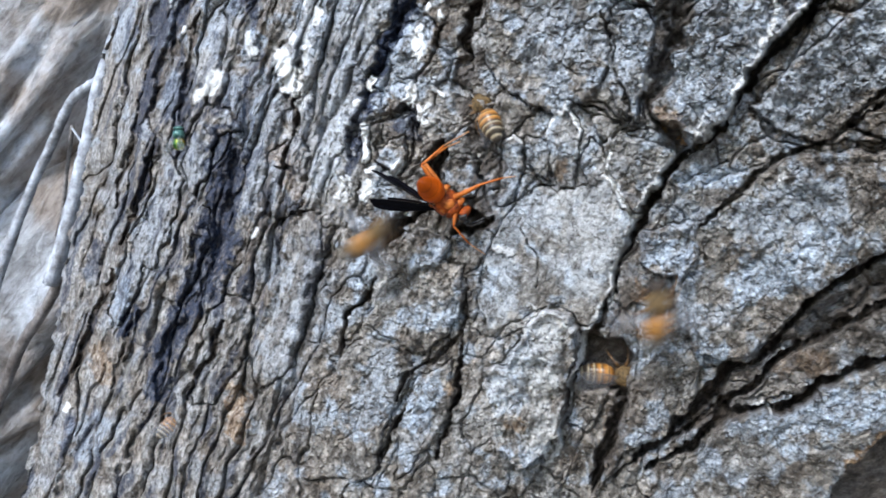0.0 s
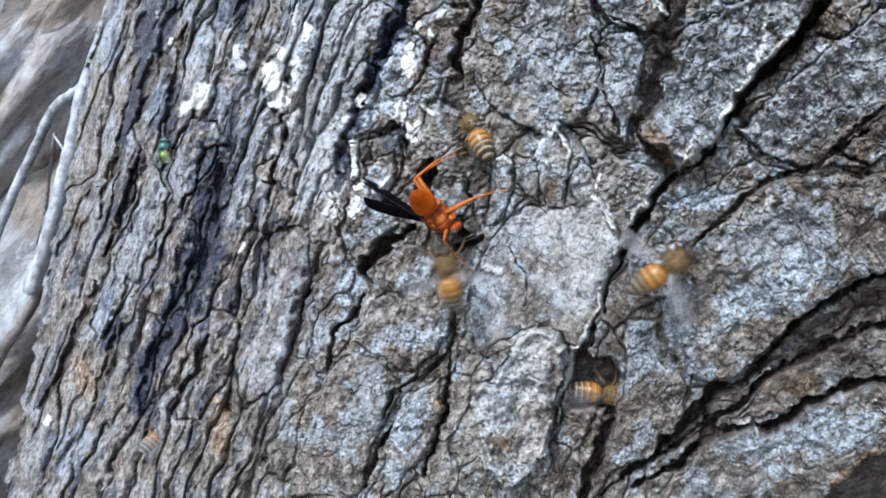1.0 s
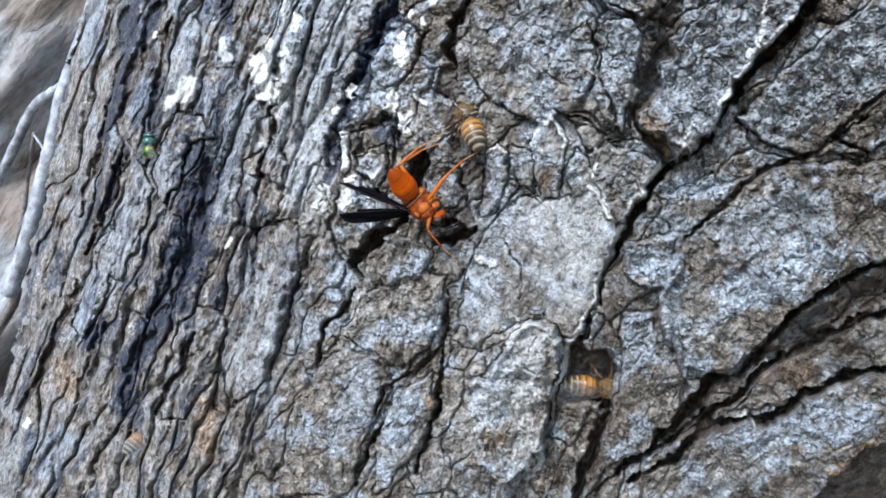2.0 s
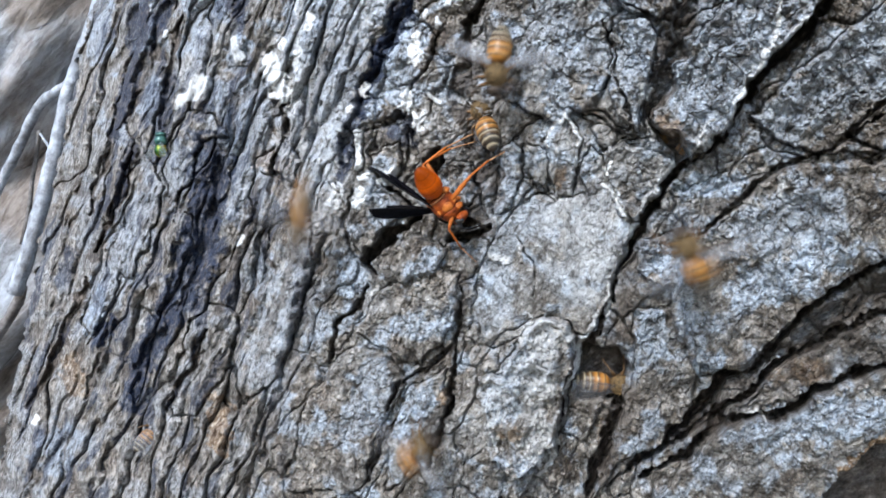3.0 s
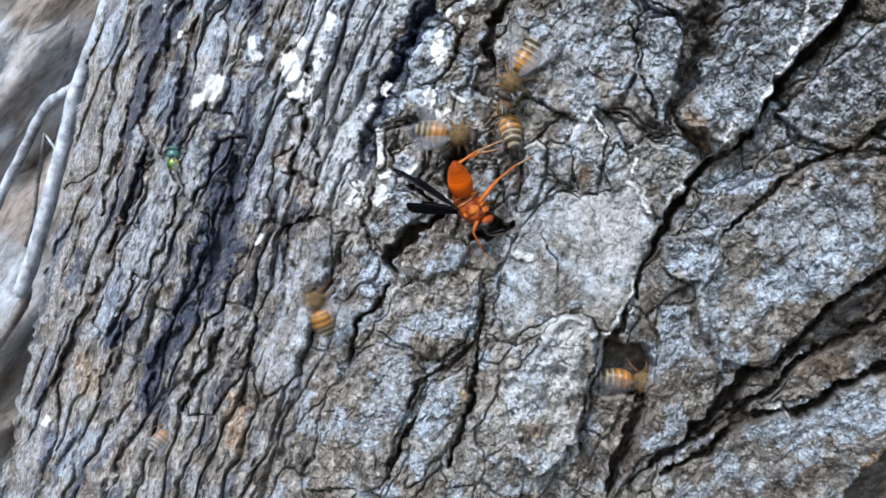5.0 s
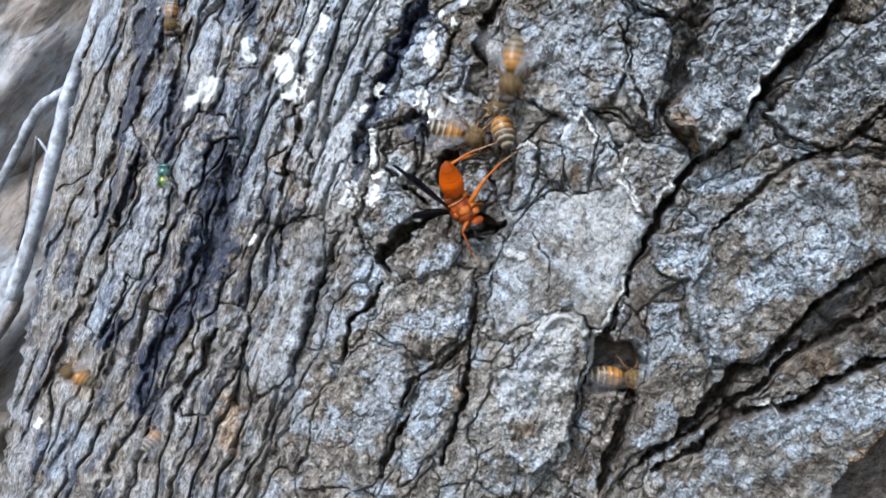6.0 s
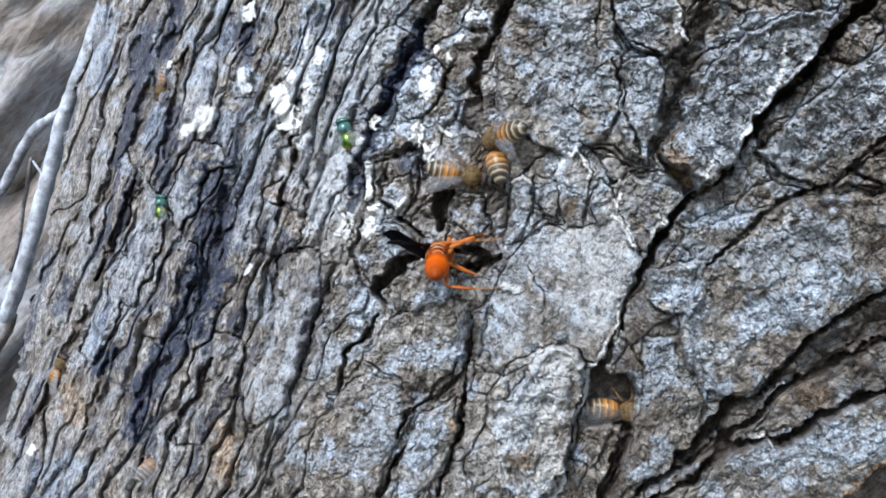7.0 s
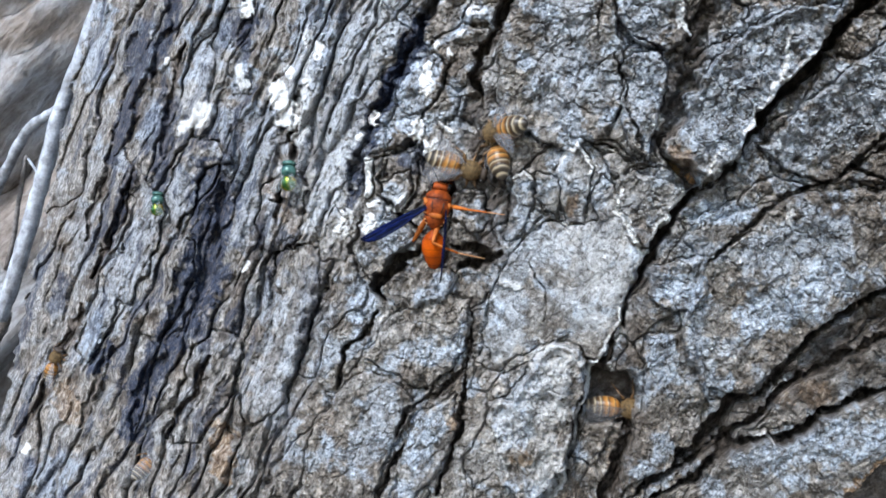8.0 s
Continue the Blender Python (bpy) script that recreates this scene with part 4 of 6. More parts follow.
def build_root():
    """A bare buttress root that leans up beside the trunk, with long folds."""
    root = tagged(new("bare_root"), "weathered bare grey root with long fibrous folds", "root")
    mat = root_material()
    foot, head = beyond(-760, 1000, 0.68), beyond(420, -330, 0.62)
    axis = head - foot

    def fold(offset, r, seed):
        def place(s, w):
            s1 = s[..., None]
            mid = np.array(foot) + s1 * np.array(axis) + np.array(offset)
            rad = r * (1 + 0.25 * fbm(s * 5, w * 0.05, seed, 3) + 0.10 * fbm(w / 18, s * 2.5, seed + 3, 4))
            a = np.radians(w)
            side = np.stack([np.cos(a) * 0.70, np.sin(a), -np.cos(a) * 0.71], -1)
            return mid + rad[..., None] * side
        return sheet("fold", np.linspace(-0.1, 1.1, 70), np.linspace(0, 360, 61), place, mat, root)

    fold((0.0, 0.02, 0.0), 0.062, 3)
    fold((-0.095, 0.05, 0.03), 0.055, 9)
    fold((0.11, 0.07, -0.06), 0.085, 14)
    fold((-0.20, 0.10, 0.08), 0.075, 21)
    fold((-0.33, 0.16, 0.12), 0.10, 27)
    return root


build_root()
TWIG, BROWN_TWIG = twig_material("dry_twig", (1.1, 1.1, 1.1)), twig_material("brown_twig", (0.62, 0.54, 0.47))


def twig(points, r0, r1, d0, d1, label, branches=(), mat=None):
    n = len(points)
    line = bent([beyond(a, b, d0 + (d1 - d0) * k / (n - 1)) for k, (a, b) in enumerate(points)])
    radii = [r0 + (r1 - r0) * k / (len(line) - 1) for k in range(len(line))]
    ob = tagged(part("dead_twig", tube(line, radii, 10, 0.28, int(points[0][0])), mat or TWIG), label, "twig", "dead twigs beside the trunk")
    for pts, b0, b1 in branches:
        line = bent([beyond(a, b, d0 + 0.01) for a, b in pts])
        part("side_shoot", tube(line, [b0 + (b1 - b0) * k / (len(line) - 1) for k in range(len(line))], 8, 0.4, 5), TWIG, ob)
    return ob


twig([(215, -80), (170, 50), (142, 130), (118, 190), (100, 255), (84, 320), (62, 400), (36, 490), (8, 568)], 0.0034, 0.0042, 0.40, 0.42,
     "pale dry forked twig with a broken end leaning on the trunk", [([(88, 325), (72, 305), (58, 285)], 0.0009, 0.0006)])
twig([(122, 192), (92, 208), (60, 232), (38, 268), (14, 318), (-20, 380), (-80, 520), (-160, 760), (-240, 1120)], 0.0023, 0.003, 0.405, 0.47, "pale dry thin twig crossing the bare root")
twig([(56, 280), (48, 330), (40, 372), (34, 420), (20, 480)], 0.0011, 0.0014, 0.44, 0.46, "short thin brown stem between root and trunk", mat=BROWN_TWIG)
twig([(22, 556), (12, 585), (-16, 630), (-52, 680), (-84, 750), (-130, 860), (-190, 1010)], 0.0028, 0.0036, 0.43, 0.45, "dull brown bent twig below the broken one", mat=BROWN_TWIG)


# ---- insects ----
MM = 0.001


def chitin(name, low, high, rough=0.35, spec=0.5, scale=900):
    mat, t, bsdf = shader(name, rough, spec)
    n = noise_node(t, scale, 5, 0.65)
    t.links.new(ramp(t, n, [(0.35, low), (0.65, high)]), bsdf.inputs["Base Color"])
    bumped(t, bsdf, noise_node(t, scale * 3, 3, 0.6), 0.00006, 0.6)
    return mat


def banded(name, stops, x0, x1, rough=0.33, spec=0.3):
    """A shell with bands across its length, from x0 to x1 along the insect."""
    mat, t, bsdf = shader(name, rough, spec)
    co = t.nodes.new("ShaderNodeTexCoord").outputs["Object"]
    x = node(t, "ShaderNodeSeparateXYZ", [("Vector", co)]).outputs[0]
    n = noise_node(t, 700, 4, 0.6)
    x = math_node(t, "ADD", x, math_node(t, "MULTIPLY", n, 0.0005))
    m = node(t, "ShaderNodeMapRange", [("Value", x)])
    m.inputs[1].default_value, m.inputs[2].default_value = x0 + 0.00025, x1 + 0.00025
    col = ramp(t, m.outputs[0], stops)
    col = mixed(t, 0.5, col, ramp(t, noise_node(t, 3000, 3, 0.6), [(0.3, (0.6,) * 3), (0.6, (1,) * 3)]), "MULTIPLY")
    t.links.new(col, bsdf.inputs["Base Color"])
    bumped(t, bsdf, noise_node(t, 4000, 2, 0.6), 0.00005, 0.5)
    return mat


def clear_wing(name, tint, cover):
    mat, t, bsdf = shader(name, 0.45, 0.4)
    bsdf.inputs["Base Color"].default_value = (*tint, 1)
    glass = t.nodes.new("ShaderNodeBsdfTransparent")
    mix = node(t, "ShaderNodeMixShader", [(1, glass.outputs[0]), (2, bsdf.outputs[0])])
    t.links.new(ramp(t, noise_node(t, 500, 3, 0.5), [(0.35, (cover * 0.7,) * 3), (0.65, (cover,) * 3)]), mix.inputs[0])
    t.links.new(mix.outputs[0], t.nodes["Material Output"].inputs[0])
    return mat


def wing_material():
    mat, t, bsdf = shader("smoky_blue_wing", 0.36, 0.24)
    n = noise_node(t, 2600, 4, 0.65, (1.0, 0.04, 1.0))
    t.links.new(ramp(t, n, [(0.45, (0.002, 0.002, 0.003)), (0.60, (0.004, 0.008, 0.06))]), bsdf.inputs["Base Color"])
    bsdf.inputs["Specular Tint"].default_value = (0.25, 0.38, 1.0, 1)
    bumped(t, bsdf, n, 0.0008, 1.0)
    return mat


AMBER, DARK, CREAM = (0.42, 0.19, 0.040), (0.016, 0.012, 0.009), (0.36, 0.30, 0.20)
BEE_ABDOMEN = banded("bee_abdomen", [(0.0, DARK), (0.09, (0.05, 0.04, 0.03)), (0.13, CREAM), (0.17, DARK), (0.24, (0.06, 0.045, 0.03)), (0.285, CREAM), (0.325, (0.03, 0.02, 0.014)), (0.40, (0.11, 0.06, 0.022)), (0.435, CREAM), (0.47, (0.05, 0.03, 0.016)),
                                     (0.50, (0.13, 0.06, 0.016)), (0.58, AMBER), (0.61, (0.34, 0.22, 0.10)), (0.64, (0.06, 0.03, 0.012)), (0.67, (0.20, 0.085, 0.02)), (0.76, AMBER), (0.79, (0.34, 0.20, 0.08)), (0.82, (0.08, 0.035, 0.012)), (0.85, AMBER), (0.93, (0.20, 0.085, 0.02)), (1.0, (0.08, 0.045, 0.02))], -7.4 * MM, 0.4 * MM)
BEE_THORAX = chitin("bee_thorax", (0.05, 0.034, 0.018), (0.18, 0.12, 0.055), 0.8, 0.15, 1600)
BEE_FUR = chitin("bee_fur", (0.08, 0.052, 0.024), (0.26, 0.165, 0.075), 0.9, 0.1, 1600)
BEE_HEAD = chitin("bee_head", (0.02, 0.015, 0.012), (0.07, 0.05, 0.035), 0.6, 0.3, 1600)
EYE_BLACK = chitin("compound_eye", (0.006, 0.005, 0.005), (0.02, 0.016, 0.014), 0.25, 0.6)
BEE_LEG = chitin("bee_leg", (0.05, 0.028, 0.012), (0.20, 0.11, 0.045), 0.5, 0.4, 900)
BEE_WING = clear_wing("bee_wing", (0.40, 0.40, 0.42), 0.12)
FLY_WING = clear_wing("fly_wing", (0.20, 0.22, 0.22), 0.2)
VEIN = chitin("wing_vein", (0.07, 0.045, 0.03), (0.14, 0.09, 0.06), 0.5)
WASP_SHELL = chitin("wasp_shell", (0.07, 0.013, 0.004), (0.33, 0.066, 0.010), 0.55, 0.14, 650)
WASP_COXA = chitin("wasp_hip", (0.24, 0.055, 0.007), (0.48, 0.15, 0.026), 0.5, 0.18, 1100)
WASP_PALE = chitin("wasp_seam", (0.34, 0.13, 0.04), (0.46, 0.22, 0.09), 0.55, 0.2, 900)
WASP_ABDOMEN = banded("wasp_abdomen", [(0.0, (0.165, 0.0293, 0.00179)), (0.20, (0.282, 0.0472, 0.00134)), (0.22, (0.2, 0.0315, 0.00112)), (0.24, (0.33, 0.0545, 0.00134)), (0.38, (0.423, 0.0671, 0.00112)), (0.40, (0.258, 0.042, 0.00112)), (0.42, (0.47, 0.0756, 0.00112)), (0.555, (0.494, 0.0801, 0.00112)), (0.575, (0.294, 0.0472, 0.00112)), (0.595, (0.47, 0.0756, 0.00112)), (0.77, (0.388, 0.0609, 0.00134)), (0.79, (0.235, 0.0356, 0.00112)), (0.82, (0.306, 0.0472, 0.00134)), (1.0, (0.141, 0.0252, 0.00179))], -10.2 * MM, 0, 0.45, 0.10)
WASP_LEG = chitin("wasp_leg", (0.24, 0.055, 0.007), (0.46, 0.135, 0.022), 0.5, 0.18, 500)
WASP_FOOT = chitin("wasp_foot", (0.30, 0.13, 0.05), (0.45, 0.25, 0.12), 0.5, 0.4, 700)
WASP_WING = wing_material()
WASP_UNDER = chitin("wing_underside", (0.002, 0.002, 0.003), (0.006, 0.006, 0.009), 0.6, 0.06)
FLY_SHELL, _t, _b = shader("green_metal", 0.22, 0.6)
_b.inputs["Metallic"].default_value = 0.6
_t.links.new(ramp(_t, noise_node(_t, 260, 3, 0.6), [(0.34, (0.015, 0.08, 0.03)), (0.43, (0.09, 0.17, 0.02)), (0.52, (0.36, 0.27, 0.02))]), _b.inputs["Base Color"])
FLY_TEAL, _t, _b = shader("teal_metal", 0.25, 0.6)
_b.inputs["Metallic"].default_value = 0.3
_t.links.new(ramp(_t, noise_node(_t, 400, 3, 0.6), [(0.36, (0.012, 0.05, 0.045)), (0.64, (0.07, 0.16, 0.13))]), _b.inputs["Base Color"])


def mm(points):
    return [Vector(p) * MM for p in points]


def bump_profile(x0, x1, r, n=14, power=0.5):
    """(x, radius) pairs of a rounded body from x0 to x1."""
    out = []
    for k in range(n + 1):
        s = k / n
        x = x0 + (x1 - x0) * s
        w = max(4 * s * (1 - s), 0.0) ** power
        out.append((x * MM, max(r * w, 0.02) * MM))
    return out


def fur_on(center, radii, count, length, seed):
    """Short hairs that stand off an ellipsoid, as thin spikes."""
    rng = random.Random(seed)
    bm = bmesh.new()
    for _ in range(count):
        d = Vector((rng.gauss(0, 1), rng.gauss(0, 1), rng.gauss(0, 1))).normalized()
        p = Vector(center) + Vector(d[k] * radii[k] for k in range(3))
        out = (d + Vector((rng.uniform(-0.4, 0.1), rng.uniform(-0.3, 0.3), rng.uniform(-0.3, 0.3)))).normalized()
        u = out.orthogonal().normalized() * 0.032
        v = out.cross(u)
        tip = bm.verts.new((p + out * length * rng.uniform(0.6, 1.2)) * MM)
        base = [bm.verts.new((p + q) * MM) for q in (u, -0.5 * u + v, -0.5 * u - v)]
        for k in range(3):
            bm.faces.new((base[k], base[(k + 1) % 3], tip))
    return bm


def wing_mesh(length, chord, side, fold=0.0, bow=0.35):
    """A wing that reaches from its root along +y (side 1) or -y (side -1): a thin, slightly arched blade with a rounded tip."""
    bm = bmesh.new()
    n, m = 14, 6
    layers = []
    for z in (0.012, -0.012):
        rows = []
        for i in range(n + 1):
            s = i / n
            w = chord * (0.22 + 0.78 * min(1, s * 1.9) ** 0.8) * max(1 - max(0, (s - 0.72) / 0.28) ** 2.2, 0.03) ** 0.5
            lead = 0.10 * chord * math.sin(math.pi * s)
            rows.append([bm.verts.new(Vector((lead - w * j / m, side * s * length, z + bow * math.sin(math.pi * s) * 0.5 + (fold * w * (j / m) * (0.5 - abs(j / m - 0.5))) + 0.10 * math.sin(j * 2.6 + s * 3))) * MM) for j in range(m + 1)])
        layers.append(rows)
        for r0, r1 in zip(rows, rows[1:]):
            for j in range(m):
                bm.faces.new((r0[j], r0[j + 1], r1[j + 1], r1[j]))
    top, low = layers
    loop = lambda rows: [r[0] for r in rows] + rows[-1][1:] + [r[-1] for r in rows[-2::-1]] + rows[0][-2:0:-1]  # noqa: E731
    a, b = loop(top), loop(low)
    for k in range(len(a)):
        bm.faces.new((a[k], a[(k + 1) % len(a)], b[(k + 1) % len(a)], b[k]))
    upper = set(v for row in top for v in row)
    for f in bm.faces:
        f.material_index = 0 if upper.issuperset(f.verts) else 1
    bmesh.ops.recalc_face_normals(bm, faces=bm.faces)
    return bm


def vein_mesh(length, chord, side, r=0.05):
    """The stiff front edge of a wing and two cross veins, in one mesh."""
    bm = tube(mm([(0.02 + 0.10 * chord * math.sin(math.pi * s), side * s * length, 0.5 * 0.35 * math.sin(math.pi * s)) for s in (0, 0.2, 0.4, 0.6, 0.8, 0.93)]), [r * MM * k for k in (1.4, 1.3, 1.1, 1, 0.8, 0.4)], 6)
    return bm


def joined(*meshes):
    whole = bmesh.new()
    for bm in meshes:
        me = bpy.data.meshes.new("piece")
        bm.to_mesh(me)
        bm.free()
        whole.from_mesh(me)
        bpy.data.meshes.remove(me)
    return whole


def leg_mesh(femur, tibia, foot, bend, r):
    """A leg from its hip at the origin, in the xz plane: it reaches its foot along +x, and the knee stands out to +z."""
    b = math.radians(bend)
    low = tibia + foot
    chord = math.sqrt(femur**2 + low**2 - 2 * femur * low * math.cos(b))
    up = math.acos((femur**2 + chord**2 - low**2) / (2 * femur * chord))
    hip, knee, tip = Vector((0, 0, 0)), Vector((math.cos(up) * femur, 0, math.sin(up) * femur)), Vector((chord, 0, 0))
    ankle = knee.lerp(tip, tibia / low) + Vector((0, 0, 0.06 * low))
    thigh = tube(mm([hip, hip.lerp(knee, 0.15), hip.lerp(knee, 0.5), hip.lerp(knee, 0.9), knee]), [r * MM * k for k in (0.8, 1.1, 1.25, 0.8, 0.6)], 8)
    shin = tube(mm([knee, knee.lerp(ankle, 0.1), knee.lerp(ankle, 0.6), ankle]), [r * MM * k for k in (0.5, 0.55, 0.56, 0.46)], 8)
    toes = tube(mm([ankle, ankle.lerp(tip, 0.3), ankle.lerp(tip, 0.7), tip]), [r * MM * k for k in (0.36, 0.32, 0.28, 0.24)], 6)
    return thigh, shin, toes


def aimed(root, way, side):
    """A pose at root (mm) whose x axis follows way and whose z axis leans to side."""
    x = Vector(way).normalized()
    z = (Vector(side) - Vector(side).dot(x) * x).normalized()
    m = Matrix((x, z.cross(x), z)).transposed().to_4x4()
    return Matrix.Translation(Vector(root) * MM) @ m


def leg_part(thing, root, way, side, femur, tibia, foot, bend, r, mat, foot_mat):
    thigh, shin, toes = leg_mesh(femur, tibia, foot, bend, r)
    leg = part("leg", thigh, mat, thing)
    part("shin", shin, mat, leg)
    part("foot", toes, foot_mat, leg)
    leg.matrix_basis = aimed(root, way, side)
    return leg


SPREAD = {1: pose(1.0 * MM, 1.2 * MM, 1.3 * MM, 12, 0, 12), -1: pose(1.0 * MM, -1.2 * MM, 1.3 * MM, -12, 0, -12)}
FOLDED = {1: pose(1.0 * MM, 1.1 * MM, 1.4 * MM, 6, 8, 78), -1: pose(1.0 * MM, -1.1 * MM, 1.4 * MM, -6, 8, -78)}
HALF = {1: pose(1.0 * MM, 1.1 * MM, 1.4 * MM, 10, 4, 60), -1: pose(1.0 * MM, -1.1 * MM, 1.4 * MM, -10, 4, -60)}


def build_honey_bee():
    bee = new("honey_bee")
    part("abdomen", lathe([(-7.4 * MM, 0.05 * MM), (-7.1 * MM, 0.55 * MM), (-6.4 * MM, 1.15 * MM), (-5.6 * MM, 1.62 * MM), (-5.5 * MM, 1.72 * MM), (-4.6 * MM, 2.0 * MM), (-4.1 * MM, 2.06 * MM), (-4.0 * MM, 2.16 * MM),
                           (-3.0 * MM, 2.26 * MM), (-2.5 * MM, 2.24 * MM), (-2.4 * MM, 2.30 * MM), (-1.4 * MM, 2.16 * MM), (-0.9 * MM, 2.0 * MM), (-0.8 * MM, 1.98 * MM), (0.0, 1.3 * MM), (0.4 * MM, 0.5 * MM)], 22, 1.0, 0.9, lambda x: -0.35 * (x / MM / 5) ** 2 * MM), BEE_ABDOMEN, bee, "amber abdomen with dark and cream bands")
    thorax = part("thorax", lathe(bump_profile(0.2, 4.5, 2.0, 14, 0.5), 20, 1.0, 0.95, lambda x: 0.3 * MM), BEE_THORAX, bee, "tan furry thorax")
    part("fur", fur_on((2.35, 0, 0.3), (2.1, 1.95, 1.85), 1300, 0.38, 4), BEE_FUR, thorax, soft=False)
    head = part("head", lathe(bump_profile(4.2, 6.1, 1.75, 12, 0.5), 18, 1.0, 0.95, lambda x: -0.3 * MM), BEE_HEAD, bee)
    for s in (1, -1):
        eye = lathe(bump_profile(-0.75, 0.75, 0.75, 8, 0.5), 12, 0.6, 1.4)
        bmesh.ops.transform(eye, matrix=pose(5.2 * MM, s * 1.35 * MM, -0.1 * MM, 0, 0, s * 20), verts=eye.verts)
        part("eye", eye, EYE_BLACK, head)
        part("antenna", tube(mm([(5.9, s * 0.4, 0.2), (6.8, s * 1.1, 0.7), (7.3, s * 1.4, 0.5), (8.4, s * 1.8, -0.3)]), 0.11 * MM, 6), BEE_HEAD, head)
        for x, fx, bend in ((3.6, 2.2, 95), (2.5, 0.3, 100), (1.2, -2.6, 105)):
            leg_part(bee, (x, s * 1.2, -1.1), (fx, s * 2.2, -2.4), (0, s * 0.5, 1), 2.0, 2.1, 1.5, bend, 0.30, BEE_LEG, BEE_LEG)
        fore = part("forewing", wing_mesh(9.0, 3.0, s), BEE_WING, bee, "clear veined wing")
        part("vein", vein_mesh(9.0, 3.0, s), VEIN, fore)
        hind = part("hindwing", wing_mesh(6.2, 2.0, s), BEE_WING, bee, "clear veined wing")
        fore.matrix_basis = FOLDED[s]
        hind.matrix_basis = Matrix.Translation((-0.7 * MM, 0, -0.12 * MM)) @ FOLDED[s] @ pose(0, 0, 0, 0, 0, -s * 4)
    return bee


def wing_set(bee, poses, back=-0.7):
    """Both wing pairs of a bee in one pose."""
    for ob in bee.children:
        s = 1 if ob.name.startswith(("forewing", "hindwing")) and ob.data.vertices[40].co.y > 0 else -1
        if ob.name.startswith("forewing"):
            ob.matrix_basis = poses[s]
        elif ob.name.startswith("hindwing"):
            ob.matrix_basis = Matrix.Translation((back * MM, 0, -0.12 * MM)) @ poses[s] @ pose(0, 0, 0, 0, 0, -s * 4)


def build_fly():
    fly = new("green_fly")
    part("abdomen", lathe(bump_profile(-4.3, -0.2, 1.95, 14, 0.45), 18, 1.0, 0.9), FLY_SHELL, fly, "shining green-gold abdomen")
    part("thorax", lathe(bump_profile(-1.3, 2.3, 1.85, 12, 0.45), 18), FLY_TEAL, fly, "shining teal thorax")
    head = part("head", lathe(bump_profile(1.6, 3.2, 1.5, 10, 0.5), 16, 1.15), FLY_TEAL, fly)
    for s in (1, -1):
        eye = lathe(bump_profile(-0.6, 0.6, 0.6, 8, 0.5), 12, 0.8, 1.2)
        bmesh.ops.transform(eye, matrix=pose(2.6 * MM, s * 1.0 * MM, 0.1 * MM), verts=eye.verts)
        part("eye", eye, EYE_BLACK, head)
        wing = part("wing", wing_mesh(6.0, 2.4, s), FLY_WING, fly, "smoky clear wing")
        wing.matrix_basis = pose(0.6 * MM, s * 0.9 * MM, 1.1 * MM, s * 8, 6, s * 58)
        for x, fx, bend in ((1.7, 1.6, 95), (0.9, 0.1, 100), (0.2, -1.8, 100)):
            leg_part(fly, (x, s * 0.8, -0.8), (fx, s * 2.2, -1.3), (0, s * 0.5, 1), 1.5, 1.6, 1.1, bend, 0.16, EYE_BLACK, EYE_BLACK)
    return fly


WASP_LEGS = {}


